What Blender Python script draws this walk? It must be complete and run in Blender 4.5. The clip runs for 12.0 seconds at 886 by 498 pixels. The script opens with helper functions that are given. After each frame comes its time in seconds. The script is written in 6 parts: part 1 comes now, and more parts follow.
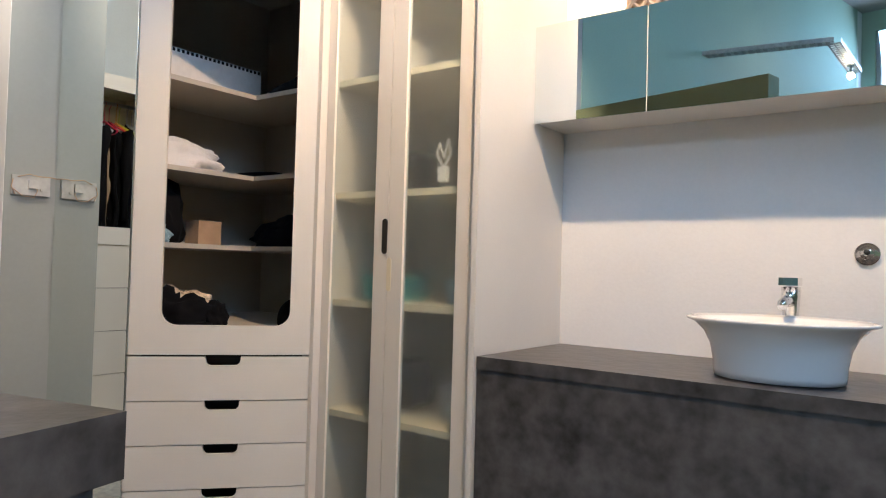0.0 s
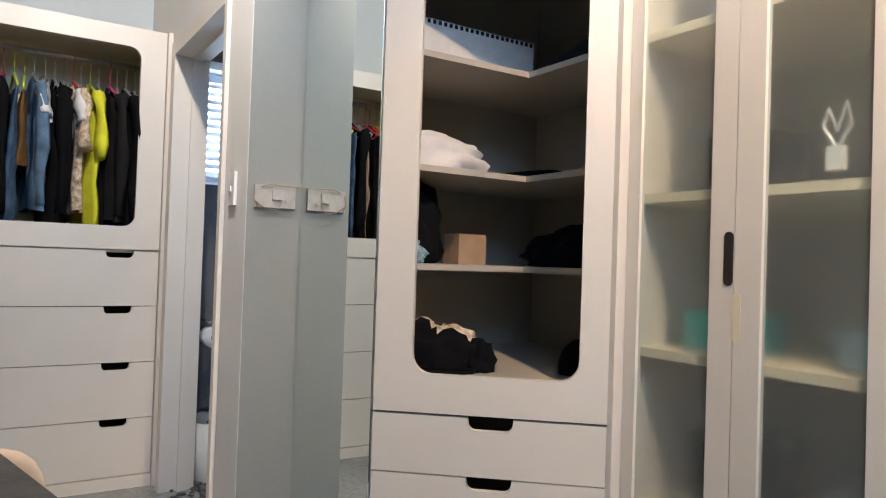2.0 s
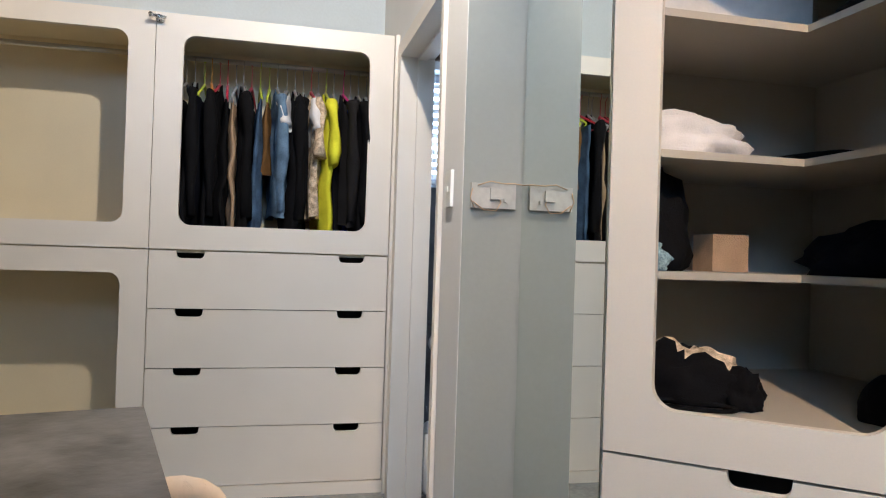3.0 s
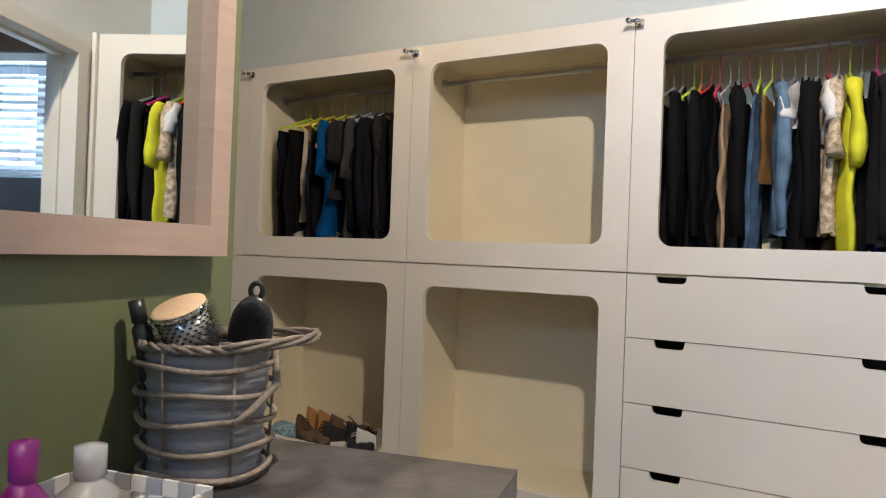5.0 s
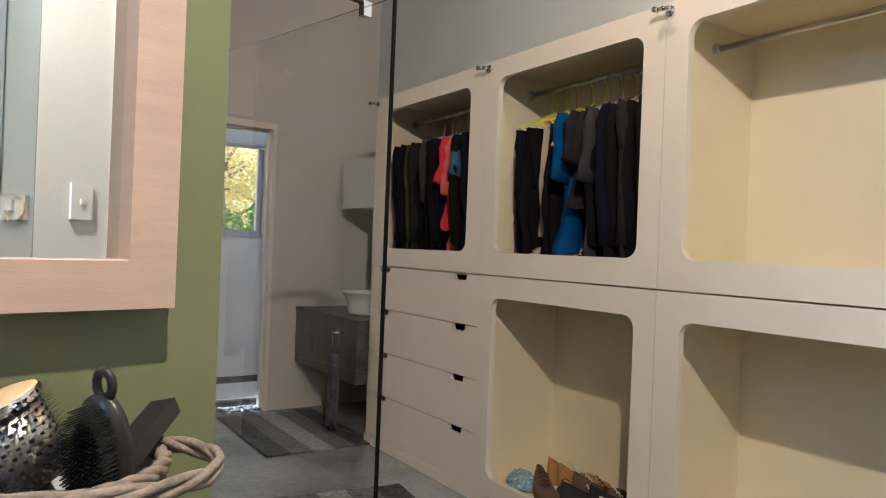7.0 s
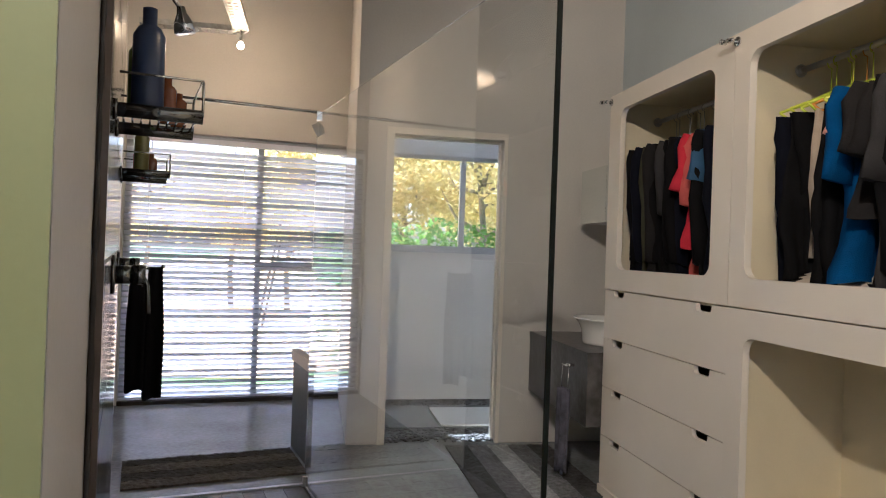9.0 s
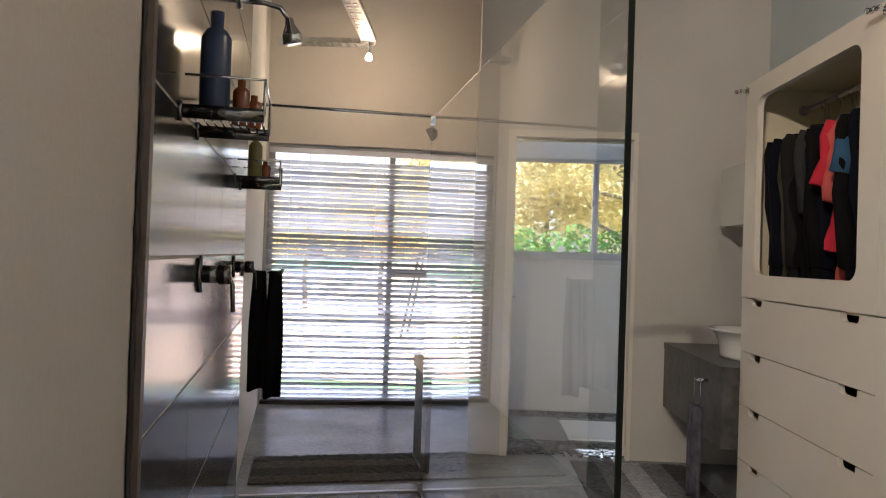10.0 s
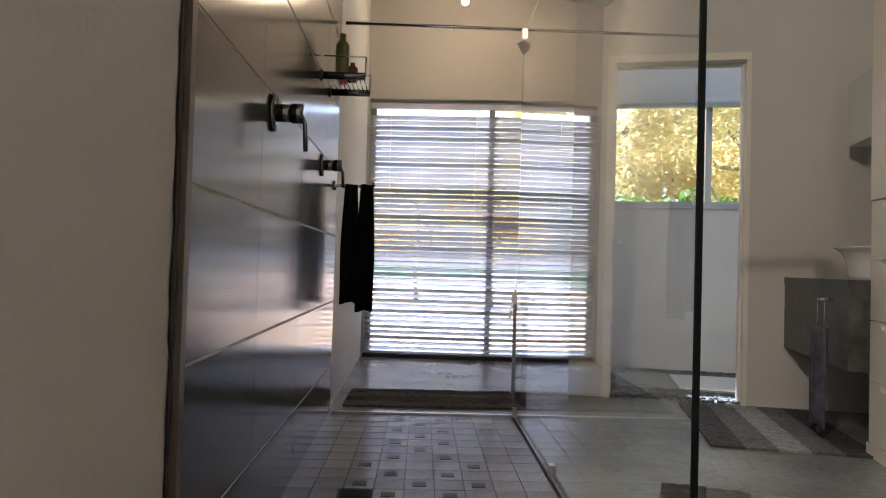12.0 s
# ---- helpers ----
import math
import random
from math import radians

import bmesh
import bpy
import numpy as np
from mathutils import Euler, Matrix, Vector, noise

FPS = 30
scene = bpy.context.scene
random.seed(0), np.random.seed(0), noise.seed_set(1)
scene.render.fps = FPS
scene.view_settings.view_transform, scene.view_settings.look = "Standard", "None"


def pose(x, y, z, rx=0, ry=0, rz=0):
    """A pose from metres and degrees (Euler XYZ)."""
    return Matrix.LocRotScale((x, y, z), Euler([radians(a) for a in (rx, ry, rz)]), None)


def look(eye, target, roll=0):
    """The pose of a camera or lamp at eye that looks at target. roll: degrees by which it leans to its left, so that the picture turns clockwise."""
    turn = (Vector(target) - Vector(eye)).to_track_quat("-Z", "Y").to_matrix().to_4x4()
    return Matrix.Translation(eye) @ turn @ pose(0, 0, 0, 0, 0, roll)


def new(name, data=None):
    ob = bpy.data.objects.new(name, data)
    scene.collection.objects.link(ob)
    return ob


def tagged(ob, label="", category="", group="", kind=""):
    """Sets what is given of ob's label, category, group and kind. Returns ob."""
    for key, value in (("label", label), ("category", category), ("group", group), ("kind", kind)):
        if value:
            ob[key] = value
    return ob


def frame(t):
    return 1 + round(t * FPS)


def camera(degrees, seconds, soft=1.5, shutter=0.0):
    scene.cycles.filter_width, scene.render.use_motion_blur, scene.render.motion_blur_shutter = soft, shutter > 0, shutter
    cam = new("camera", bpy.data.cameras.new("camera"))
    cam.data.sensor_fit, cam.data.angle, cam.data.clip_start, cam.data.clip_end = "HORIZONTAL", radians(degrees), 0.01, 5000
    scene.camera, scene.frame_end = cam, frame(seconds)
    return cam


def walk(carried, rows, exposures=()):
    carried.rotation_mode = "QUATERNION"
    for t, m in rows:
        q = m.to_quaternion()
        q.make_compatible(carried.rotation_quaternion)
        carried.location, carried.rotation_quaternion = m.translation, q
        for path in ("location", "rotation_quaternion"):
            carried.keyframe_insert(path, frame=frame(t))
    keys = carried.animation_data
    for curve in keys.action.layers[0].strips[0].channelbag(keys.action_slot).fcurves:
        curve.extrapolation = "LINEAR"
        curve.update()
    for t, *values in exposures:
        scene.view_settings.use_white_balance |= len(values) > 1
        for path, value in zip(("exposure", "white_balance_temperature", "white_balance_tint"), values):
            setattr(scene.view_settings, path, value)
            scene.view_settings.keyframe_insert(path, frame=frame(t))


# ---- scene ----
PATH = [
    (0.0, (-0.297, 0.148, 1.071), (-1.530, 1.810, 1.125), 1.6),
    (0.5, (-0.446, 0.237, 1.089), (-1.746, 1.846, 1.150), 1.7),
    (1.0, (-0.604, 0.331, 1.116), (-1.986, 1.872, 1.165), 1.6),
    (1.5, (-0.780, 0.468, 1.142), (-2.305, 1.866, 1.174), 1.6),
    (2.0, (-0.952, 0.601, 1.148), (-2.692, 1.722, 1.185), 1.9),
    (2.5, (-1.103, 0.684, 1.154), (-3.008, 1.496, 1.183), 1.9),
    (4.5, (-1.540, 1.026, 1.187), (-3.496, 0.348, 1.206), 2.0),
    (5.0, (-1.692, 1.041, 1.207), (-3.477, -0.008, 1.219), 2.1),
    (5.5, (-1.910, 1.064, 1.229), (-3.505, -0.256, 1.232), 1.9),
    (6.0, (-2.116, 1.045, 1.244), (-3.527, -0.469, 1.244), 2.1),
    (6.5, (-2.325, 0.963, 1.262), (-3.605, -0.664, 1.260), 2.2),
    (8.5, (-2.907, 0.603, 1.310), (-3.470, -1.389, 1.321), 2.2),
    (9.0, (-3.016, 0.506, 1.331), (-3.394, -1.530, 1.339), 2.0),
    (9.5, (-3.142, 0.448, 1.323), (-3.334, -1.613, 1.340), 1.9),
    (10.0, (-3.242, 0.417, 1.309), (-3.169, -1.652, 1.331), 1.9),
    (10.5, (-3.284, 0.372, 1.215), (-2.967, -1.674, 1.241), 1.8),
    (11.0, (-3.305, 0.326, 1.060), (-2.877, -1.699, 1.084), 1.9),
    (11.5, (-3.329, 0.292, 0.907), (-2.890, -1.731, 0.935), 1.8),
    (12.0, (-3.363, 0.301, 0.803), (-2.957, -1.727, 0.852), 1.6),
]
cam = camera(64.4, 12.0, soft=1.1)
walk(cam, [(t, look(eye, target, roll)) for t, eye, target, roll in PATH],
     exposures=[(0.0, 1.45, 5250, 12), (2.5, 1.6, 5050, 11), (4.5, 1.85, 5100, 10), (5.5, 1.9, 5150, 11), (6.5, 2.1, 5150, 11), (8.5, 2.25, 5000, 11), (10.0, 2.15, 5200, 11), (12.0, 2.0, 5150, 10)])

# ---- light ----
world = bpy.data.worlds.new("sky")
scene.world = world
world.use_nodes = True
wn = world.node_tree
sky = wn.nodes.new("ShaderNodeTexSky")
sky.sky_type, sky.sun_disc = "NISHITA", False
sky.dust_density, sky.air_density = 5.0, 0.8
sky.sun_elevation, sky.sun_rotation = radians(63.5), radians(159)
wn.links.new(sky.outputs[0], wn.nodes["Background"].inputs[0])
wn.nodes["Background"].inputs[1].default_value = 0.15

sun = new("sun", bpy.data.lights.new("sun", "SUN"))
sun.data.energy, sun.data.angle, sun.data.color = 5.0, radians(0.5), (1.0, 0.95, 0.86)
sun.matrix_world = look((1.6, -4.2, 9), (0, 0, 0))


def window_lamp(name, m, w, h, watts, colour):
    ob = new(name, bpy.data.lights.new(name, "AREA"))
    ob.data.shape, ob.data.size, ob.data.size_y = "RECTANGLE", w, h
    ob.data.energy, ob.data.color = watts, colour
    ob.matrix_world = m
    return ob


def bulb_lamp(name, place, watts, colour=(1.0, 0.63, 0.31), radius=0.03):
    ob = new(name, bpy.data.lights.new(name, "POINT"))
    ob.data.energy, ob.data.color, ob.data.shadow_soft_size = watts, colour, radius
    ob.location = place
    return ob


# daylight of the high south window, plus an added, unseen east one for fill
window_lamp("clerestory_daylight", look((-0.15, -5.20, 3.70), (-1.9, 2.0, 1.2)), 2.0, 0.8, 21, (0.58, 0.79, 1.0))
window_lamp("east_fill_daylight", look((1.36, 0.2, 3.35), (-5.0, 0.0, 1.9)), 2.4, 0.9, 15, (0.55, 0.78, 1.0))
window_lamp("toilet_daylight", look((-5.42, 2.05, 1.92), (-3.5, 2.1, 1.5)), 1.0, 0.55, 5, (0.86, 0.93, 1.0))
BULBS = [(-2.66, 0.95, 2.96), (-0.95, 1.40, 2.98), (-4.15, -0.85, 2.98), (-1.16, -2.87, 2.98), (-2.44, -4.91, 2.83)]
for place, watts in zip(BULBS[2:], (5, 3, 3.5)):
    bulb_lamp("bulb_light", (place[0], place[1], place[2] - 0.02), watts)


def reflector_lamp(place, target, watts, colour, cone):
    ob = new("reflector_light", bpy.data.lights.new("reflector_light", "SPOT"))
    ob.data.energy, ob.data.color, ob.data.shadow_soft_size = watts, colour, 0.03
    ob.data.spot_size, ob.data.spot_blend = radians(cone), 0.45
    ob.matrix_world = look((place[0], place[1], place[2] - 0.05), target)
    return ob


# the reflector bulbs that face the wardrobes and the vanity
reflector_lamp(BULBS[0], (-4.9, -0.5, 1.0), 62, (1.0, 0.75, 0.48), 125)
reflector_lamp(BULBS[1], (-1.25, 2.4, 0.9), 88, (1.0, 0.63, 0.31), 125)

# ---- materials ----


def material(name, colour, rough=0.5, metal=0.0, vary=0.06, scale=6.0, bump=0.0, bump_scale=60.0, stretch=(1, 1, 1),
             coat=0.0, stain=0.0, spec=0.5, random_value=0.0, mix_colour=None, transmission=0.0):
    m = bpy.data.materials.new(name)
    m.use_nodes = True
    n, l = m.node_tree.nodes, m.node_tree.links
    b = n["Principled BSDF"]
    b.inputs["Roughness"].default_value, b.inputs["Metallic"].default_value = rough, metal
    b.inputs["Specular IOR Level"].default_value = spec
    b.inputs["Coat Weight"].default_value = coat
    b.inputs["Transmission Weight"].default_value = transmission
    tc = n.new("ShaderNodeTexCoord")
    mp = n.new("ShaderNodeMapping")
    mp.inputs["Scale"].default_value = stretch
    l.new(tc.outputs["Object"], mp.inputs["Vector"])
    big = n.new("ShaderNodeTexNoise")
    big.inputs["Scale"].default_value, big.inputs["Detail"].default_value = scale, 6
    l.new(mp.outputs[0], big.inputs["Vector"])
    fine = n.new("ShaderNodeTexNoise")
    fine.inputs["Scale"].default_value, fine.inputs["Detail"].default_value = bump_scale, 4
    l.new(mp.outputs[0], fine.inputs["Vector"])
    ramp = n.new("ShaderNodeValToRGB")
    dark = [c * (1 - vary * 2.2 - stain) for c in colour]
    light = [min(1, c * (1 + vary)) for c in (mix_colour or colour)]
    ramp.color_ramp.elements[0].color, ramp.color_ramp.elements[0].position = (*dark, 1), 0.28
    ramp.color_ramp.elements[1].color, ramp.color_ramp.elements[1].position = (*light, 1), 0.68
    mixn = n.new("ShaderNodeMath")
    mixn.operation = "MULTIPLY_ADD"
    mixn.inputs[1].default_value = 0.3
    l.new(fine.outputs[0], mixn.inputs[0])
    sub = n.new("ShaderNodeMath")
    sub.operation = "MULTIPLY"
    sub.inputs[1].default_value = 0.7
    l.new(big.outputs[0], sub.inputs[0])
    l.new(sub.outputs[0], mixn.inputs[2])
    l.new(mixn.outputs[0], ramp.inputs[0])
    out = ramp.outputs[0]
    if random_value:
        info = n.new("ShaderNodeObjectInfo")
        hsv = n.new("ShaderNodeHueSaturation")
        rng = n.new("ShaderNodeMapRange")
        rng.inputs[3].default_value, rng.inputs[4].default_value = 1 - random_value, 1 + random_value
        l.new(info.outputs["Random"], rng.inputs[0])
        l.new(rng.outputs[0], hsv.inputs["Value"])
        l.new(out, hsv.inputs["Color"])
        out = hsv.outputs[0]
    l.new(out, b.inputs["Base Color"])
    rr = n.new("ShaderNodeMapRange")
    rr.inputs[3].default_value, rr.inputs[4].default_value = max(0.02, rough - 0.08), min(1, rough + 0.08)
    l.new(big.outputs[0], rr.inputs[0])
    l.new(rr.outputs[0], b.inputs["Roughness"])
    if bump:
        bp = n.new("ShaderNodeBump")
        bp.inputs["Strength"].default_value, bp.inputs["Distance"].default_value = bump, 0.004
        l.new(fine.outputs[0], bp.inputs["Height"])
        l.new(bp.outputs[0], b.inputs["Normal"])
    return m


def clear_glass(name, colour, rough=0.0, ior=1.45):
    m = bpy.data.materials.new(name)
    m.use_nodes = True
    b = m.node_tree.nodes["Principled BSDF"]
    b.inputs["Base Color"].default_value = (*colour, 1)
    b.inputs["Roughness"].default_value, b.inputs["IOR"].default_value = rough, ior
    b.inputs["Transmission Weight"].default_value = 1.0
    return m


def thin_sheet(name, colour, through_share):
    """A thin sheet (a leaf, a slat) that lets part of the light through."""
    m = bpy.data.materials.new(name)
    m.use_nodes = True
    n, l = m.node_tree.nodes, m.node_tree.links
    b = n["Principled BSDF"]
    b.inputs["Roughness"].default_value = 0.5
    tc = n.new("ShaderNodeTexCoord")
    nz = n.new("ShaderNodeTexNoise")
    nz.inputs["Scale"].default_value = 4.0
    l.new(tc.outputs["Object"], nz.inputs["Vector"])
    ramp = n.new("ShaderNodeValToRGB")
    ramp.color_ramp.elements[0].color = (*[c * 0.72 for c in colour], 1)
    ramp.color_ramp.elements[1].color = (*[min(1, c * 1.12) for c in colour], 1)
    l.new(nz.outputs[0], ramp.inputs[0])
    t = n.new("ShaderNodeBsdfTranslucent")
    mx = n.new("ShaderNodeMixShader")
    mx.inputs[0].default_value = through_share
    l.new(ramp.outputs[0], b.inputs["Base Color"])
    l.new(ramp.outputs[0], t.inputs["Color"])
    l.new(b.outputs[0], mx.inputs[1])
    l.new(t.outputs[0], mx.inputs[2])
    l.new(mx.outputs[0], n["Material Output"].inputs["Surface"])
    return m


def mirror_material(name):
    m = bpy.data.materials.new(name)
    m.use_nodes = True
    b = m.node_tree.nodes["Principled BSDF"]
    b.inputs["Base Color"].default_value = (0.83, 0.87, 0.85, 1)
    b.inputs["Metallic"].default_value, b.inputs["Roughness"].default_value = 1.0, 0.01
    return m


def glow(name, colour, strength):
    m = bpy.data.materials.new(name)
    m.use_nodes = True
    b = m.node_tree.nodes["Principled BSDF"]
    b.inputs["Base Color"].default_value = (1, 0.9, 0.75, 1)
    b.inputs["Emission Color"].default_value, b.inputs["Emission Strength"].default_value = (*colour, 1), strength
    return m


CREAM = material("cream_paint", (0.72, 0.675, 0.60), 0.42, vary=0.025, scale=3, bump=0.06, bump_scale=180)
CREAM_IN = material("cream_paint_inside", (0.75, 0.67, 0.48), 0.5, vary=0.03, scale=3, bump=0.05, bump_scale=150)
WHITE_WALL = material("white_plaster", (0.74, 0.735, 0.72), 0.75, vary=0.03, scale=1.6, bump=0.15, bump_scale=90)
GREY_WALL = material("pale_grey_plaster", (0.57, 0.55, 0.52), 0.75, vary=0.05, scale=1.3, bump=0.18, bump_scale=70)
WEST_WALL = material("pale_blue_grey_plaster", (0.58, 0.64, 0.67), 0.75, vary=0.05, scale=1.3, bump=0.18, bump_scale=70)
CAB_IN = material("taupe_melamine", (0.46, 0.42, 0.35), 0.5, vary=0.03, scale=3, bump=0.05, bump_scale=150)
GREEN_WALL = material("sage_green_paint", (0.145, 0.162, 0.078), 0.6, vary=0.04, scale=2, bump=0.12, bump_scale=90)
TEAL_WALL = material("pale_aqua_paint", (0.33, 0.43, 0.34), 0.7, vary=0.04, scale=1.5, bump=0.1)
AQUA_END = material("grey_green_paint", (0.25, 0.262, 0.25), 0.55, vary=0.04, scale=2, bump=0.1)
CEIL = material("raw_concrete_ceiling", (0.27, 0.265, 0.26), 0.85, vary=0.03, scale=1.5)
SCREED = material("dark_polished_screed", (0.28, 0.30, 0.305), 0.20, vary=0.24, scale=1.7, bump=0.10, bump_scale=35, stain=0.1)
STONE = material("dark_cement_top", (0.092, 0.087, 0.085), 0.34, vary=0.34, scale=5.5, bump=0.45, bump_scale=22, stain=0.2)
TILE = material("dark_glazed_tile", (0.032, 0.032, 0.034), 0.17, vary=0.15, scale=4, bump=0.05, bump_scale=24, random_value=0.12)
GROUT = material("pale_grout", (0.42, 0.40, 0.37), 0.85, vary=0.12, scale=12, bump=0.2)
DARK_GROUT = material("dark_grout", (0.03, 0.03, 0.03), 0.8, vary=0.2, scale=12)
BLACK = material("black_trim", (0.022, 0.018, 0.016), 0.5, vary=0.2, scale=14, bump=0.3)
BROWN_TRIM = material("brown_metal_trim", (0.10, 0.075, 0.065), 0.45, vary=0.15, scale=10)
FLOOR_TILE = material("grey_mosaic_tile", (0.20, 0.20, 0.205), 0.22, vary=0.15, scale=9, bump=0.15, random_value=0.22)
INLAY = material("black_inlay", (0.008, 0.008, 0.008), 0.35, spec=0.06, vary=0.1)
CHROME = material("chrome", (0.80, 0.80, 0.80), 0.10, metal=1.0, vary=0.03, scale=5)
DARK_CHROME = material("dark_chrome", (0.20, 0.20, 0.20), 0.14, metal=1.0, vary=0.05, scale=5)
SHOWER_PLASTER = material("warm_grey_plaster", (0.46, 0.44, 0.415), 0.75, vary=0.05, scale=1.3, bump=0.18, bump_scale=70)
STEEL = material("brushed_steel", (0.55, 0.55, 0.54), 0.32, metal=1.0, vary=0.06, scale=9)
GALV = material("galvanised_steel", (0.52, 0.53, 0.53), 0.45, metal=0.9, vary=0.15, scale=14)
PORCELAIN = material("white_porcelain", (0.83, 0.83, 0.81), 0.09, vary=0.01, coat=0.3)
PINK_FRAME = material("pale_pinewood_frame", (0.43, 0.325, 0.265), 0.55, vary=0.05, scale=8, stretch=(1, 1, 8), bump=0.1)
FROST = clear_glass("frosted_glass", (0.60, 0.66, 0.66), 0.26, 1.45)
FROST.node_tree.nodes["Principled BSDF"].inputs["Transmission Weight"].default_value = 0.94
GLASS = clear_glass("shower_glass", (0.975, 0.99, 0.985), 0.0)
PANE = clear_glass("window_glass", (0.98, 0.99, 1.0), 0.0, 1.1)
GLASS_EDGE = material("dark_glass_edge", (0.006, 0.008, 0.007), 0.5, spec=0.1, vary=0.1)
MIRROR = mirror_material("silver_mirror")
ALU = material("grey_aluminium", (0.46, 0.48, 0.52), 0.4, metal=0.4, vary=0.04)
SLAT = thin_sheet("pale_blind_slat", (0.82, 0.82, 0.90), 0.48)
SLAT_WHITE = thin_sheet("white_blind_slat", (0.82, 0.82, 0.81), 0.25)
RUG_DARK = material("dark_grey_rug", (0.055, 0.055, 0.055), 0.95, vary=0.3, scale=40, bump=1.0, bump_scale=160)
RUG_MID = material("mid_grey_rug", (0.14, 0.14, 0.14), 0.95, vary=0.3, scale=40, bump=1.0, bump_scale=160)
RUG_BROWN = material("brown_grey_rug", (0.11, 0.10, 0.085), 0.95, vary=0.3, scale=40, bump=1.0, bump_scale=160)
RUG_LIGHT = material("light_grey_rug", (0.30, 0.30, 0.29), 0.95, vary=0.25, scale=40, bump=1.0, bump_scale=160)
PEBBLE = material("grey_pebbles", (0.15, 0.15, 0.155), 0.6, vary=0.3, scale=22, bump=0.6, random_value=0.4)
MAT_WHITE = material("white_bath_mat", (0.78, 0.79, 0.80), 0.95, vary=0.05, scale=40, bump=0.8)
PLASTIC = material("white_plastic", (0.80, 0.80, 0.78), 0.3, vary=0.02)
CLEAR_BOX = material("aged_clear_plastic", (0.44, 0.43, 0.40), 0.2, vary=0.1, scale=20)
WICKER = material("grey_brown_wicker", (0.22, 0.18, 0.14), 0.7, vary=0.25, scale=30, bump=0.7, bump_scale=120)
ZINC = material("weathered_zinc", (0.27, 0.275, 0.295), 0.5, metal=0.25, vary=0.16, scale=12, bump=0.25, stretch=(1, 1, 4))
BLACK_PLASTIC = material("black_plastic", (0.018, 0.018, 0.018), 0.35, vary=0.1)
WOOD = material("pale_brush_wood", (0.62, 0.44, 0.26), 0.5, vary=0.08, scale=12, stretch=(1, 6, 1))
BROWN_WALL = material("brown_concrete_lintel", (0.20, 0.135, 0.095), 0.8, vary=0.2, scale=4, bump=0.2)
SLATE_WALL = material("dark_grey_plaster", (0.13, 0.135, 0.14), 0.6, vary=0.18, scale=3, bump=0.2)
CHAIR = material("beige_leather", (0.66, 0.56, 0.45), 0.5, vary=0.06, scale=9, bump=0.2)


def cloth(name, colour, vary=0.12, mix_colour=None, scale=14):
    return material(name, colour, 0.9, vary=vary, scale=scale, bump=0.5, bump_scale=240, mix_colour=mix_colour, spec=0.08)


C_BLACK = cloth("black_cloth", (0.007, 0.007, 0.008))
C_NAVY = cloth("navy_cloth", (0.006, 0.007, 0.013))
C_CHAR = cloth("charcoal_cloth", (0.018, 0.017, 0.018))
C_OLIVE = cloth("olive_cloth", (0.055, 0.055, 0.035))
C_GREY = cloth("grey_cloth", (0.036, 0.035, 0.037))
C_TAN = cloth("tan_cloth", (0.42, 0.29, 0.18))
C_RUST = cloth("brown_cloth", (0.17, 0.09, 0.03))
C_BEIGE = cloth("beige_cloth", (0.42, 0.35, 0.28))
C_DENIM = cloth("denim_cloth", (0.08, 0.13, 0.22), 0.3)
C_LDENIM = cloth("light_denim_cloth", (0.13, 0.20, 0.30), 0.3)
C_WHITE = cloth("white_cloth", (0.72, 0.70, 0.69), 0.06)
C_CREAM = cloth("cream_cloth", (0.50, 0.44, 0.37), 0.06)
C_YELLOW = cloth("yellow_cloth", (0.68, 0.66, 0.02))
C_CORAL = cloth("coral_cloth", (0.52, 0.11, 0.095))
C_RED = cloth("red_cloth", (0.50, 0.03, 0.05))
C_BLUE = cloth("bright_blue_cloth", (0.006, 0.055, 0.175))
C_SKY = cloth("mid_blue_cloth", (0.045, 0.10, 0.19))
C_COBALT = cloth("cobalt_cloth", (0.02, 0.04, 0.30))
C_PRINT = cloth("spotted_tan_cloth", (0.12, 0.07, 0.04), 0.2, (0.75, 0.60, 0.42), 45)
C_PINK = cloth("pink_cloth", (0.75, 0.38, 0.33))
C_FLORAL = cloth("blue_floral_cloth", (0.01, 0.05, 0.10), 0.1, (0.45, 0.62, 0.70), 60)
C_TOWEL = cloth("dark_blue_grey_towel", (0.10, 0.10, 0.13), 0.3)
H_LIME = material("lime_plastic", (0.50, 0.58, 0.03), 0.3, vary=0.05)
H_ORANGE = material("orange_plastic", (0.62, 0.25, 0.02), 0.3, vary=0.05)
H_RED = material("red_plastic", (0.55, 0.03, 0.06), 0.3, vary=0.05)
H_GREY = material("grey_plastic", (0.35, 0.35, 0.35), 0.3, vary=0.05)
H_PINK = material("magenta_plastic", (0.72, 0.02, 0.25), 0.3, vary=0.05)

# ---- mesh building ----


def finish(bm, name, mats, bevel=0.0, smooth=False, angle=40):
    if bevel:
        edges = [e for e in bm.edges if len(e.link_faces) == 2 and e.calc_face_angle(0) > radians(angle)]
        bmesh.ops.bevel(bm, geom=edges, offset=bevel, segments=2, profile=0.5, affect="EDGES", clamp_overlap=True)
    bmesh.ops.recalc_face_normals(bm, faces=bm.faces)
    me = bpy.data.meshes.new(name)
    bm.to_mesh(me)
    bm.free()
    for m in mats if isinstance(mats, (list, tuple)) else [mats]:
        me.materials.append(m)
    if smooth:
        for p in me.polygons:
            p.use_smooth = True
    return me


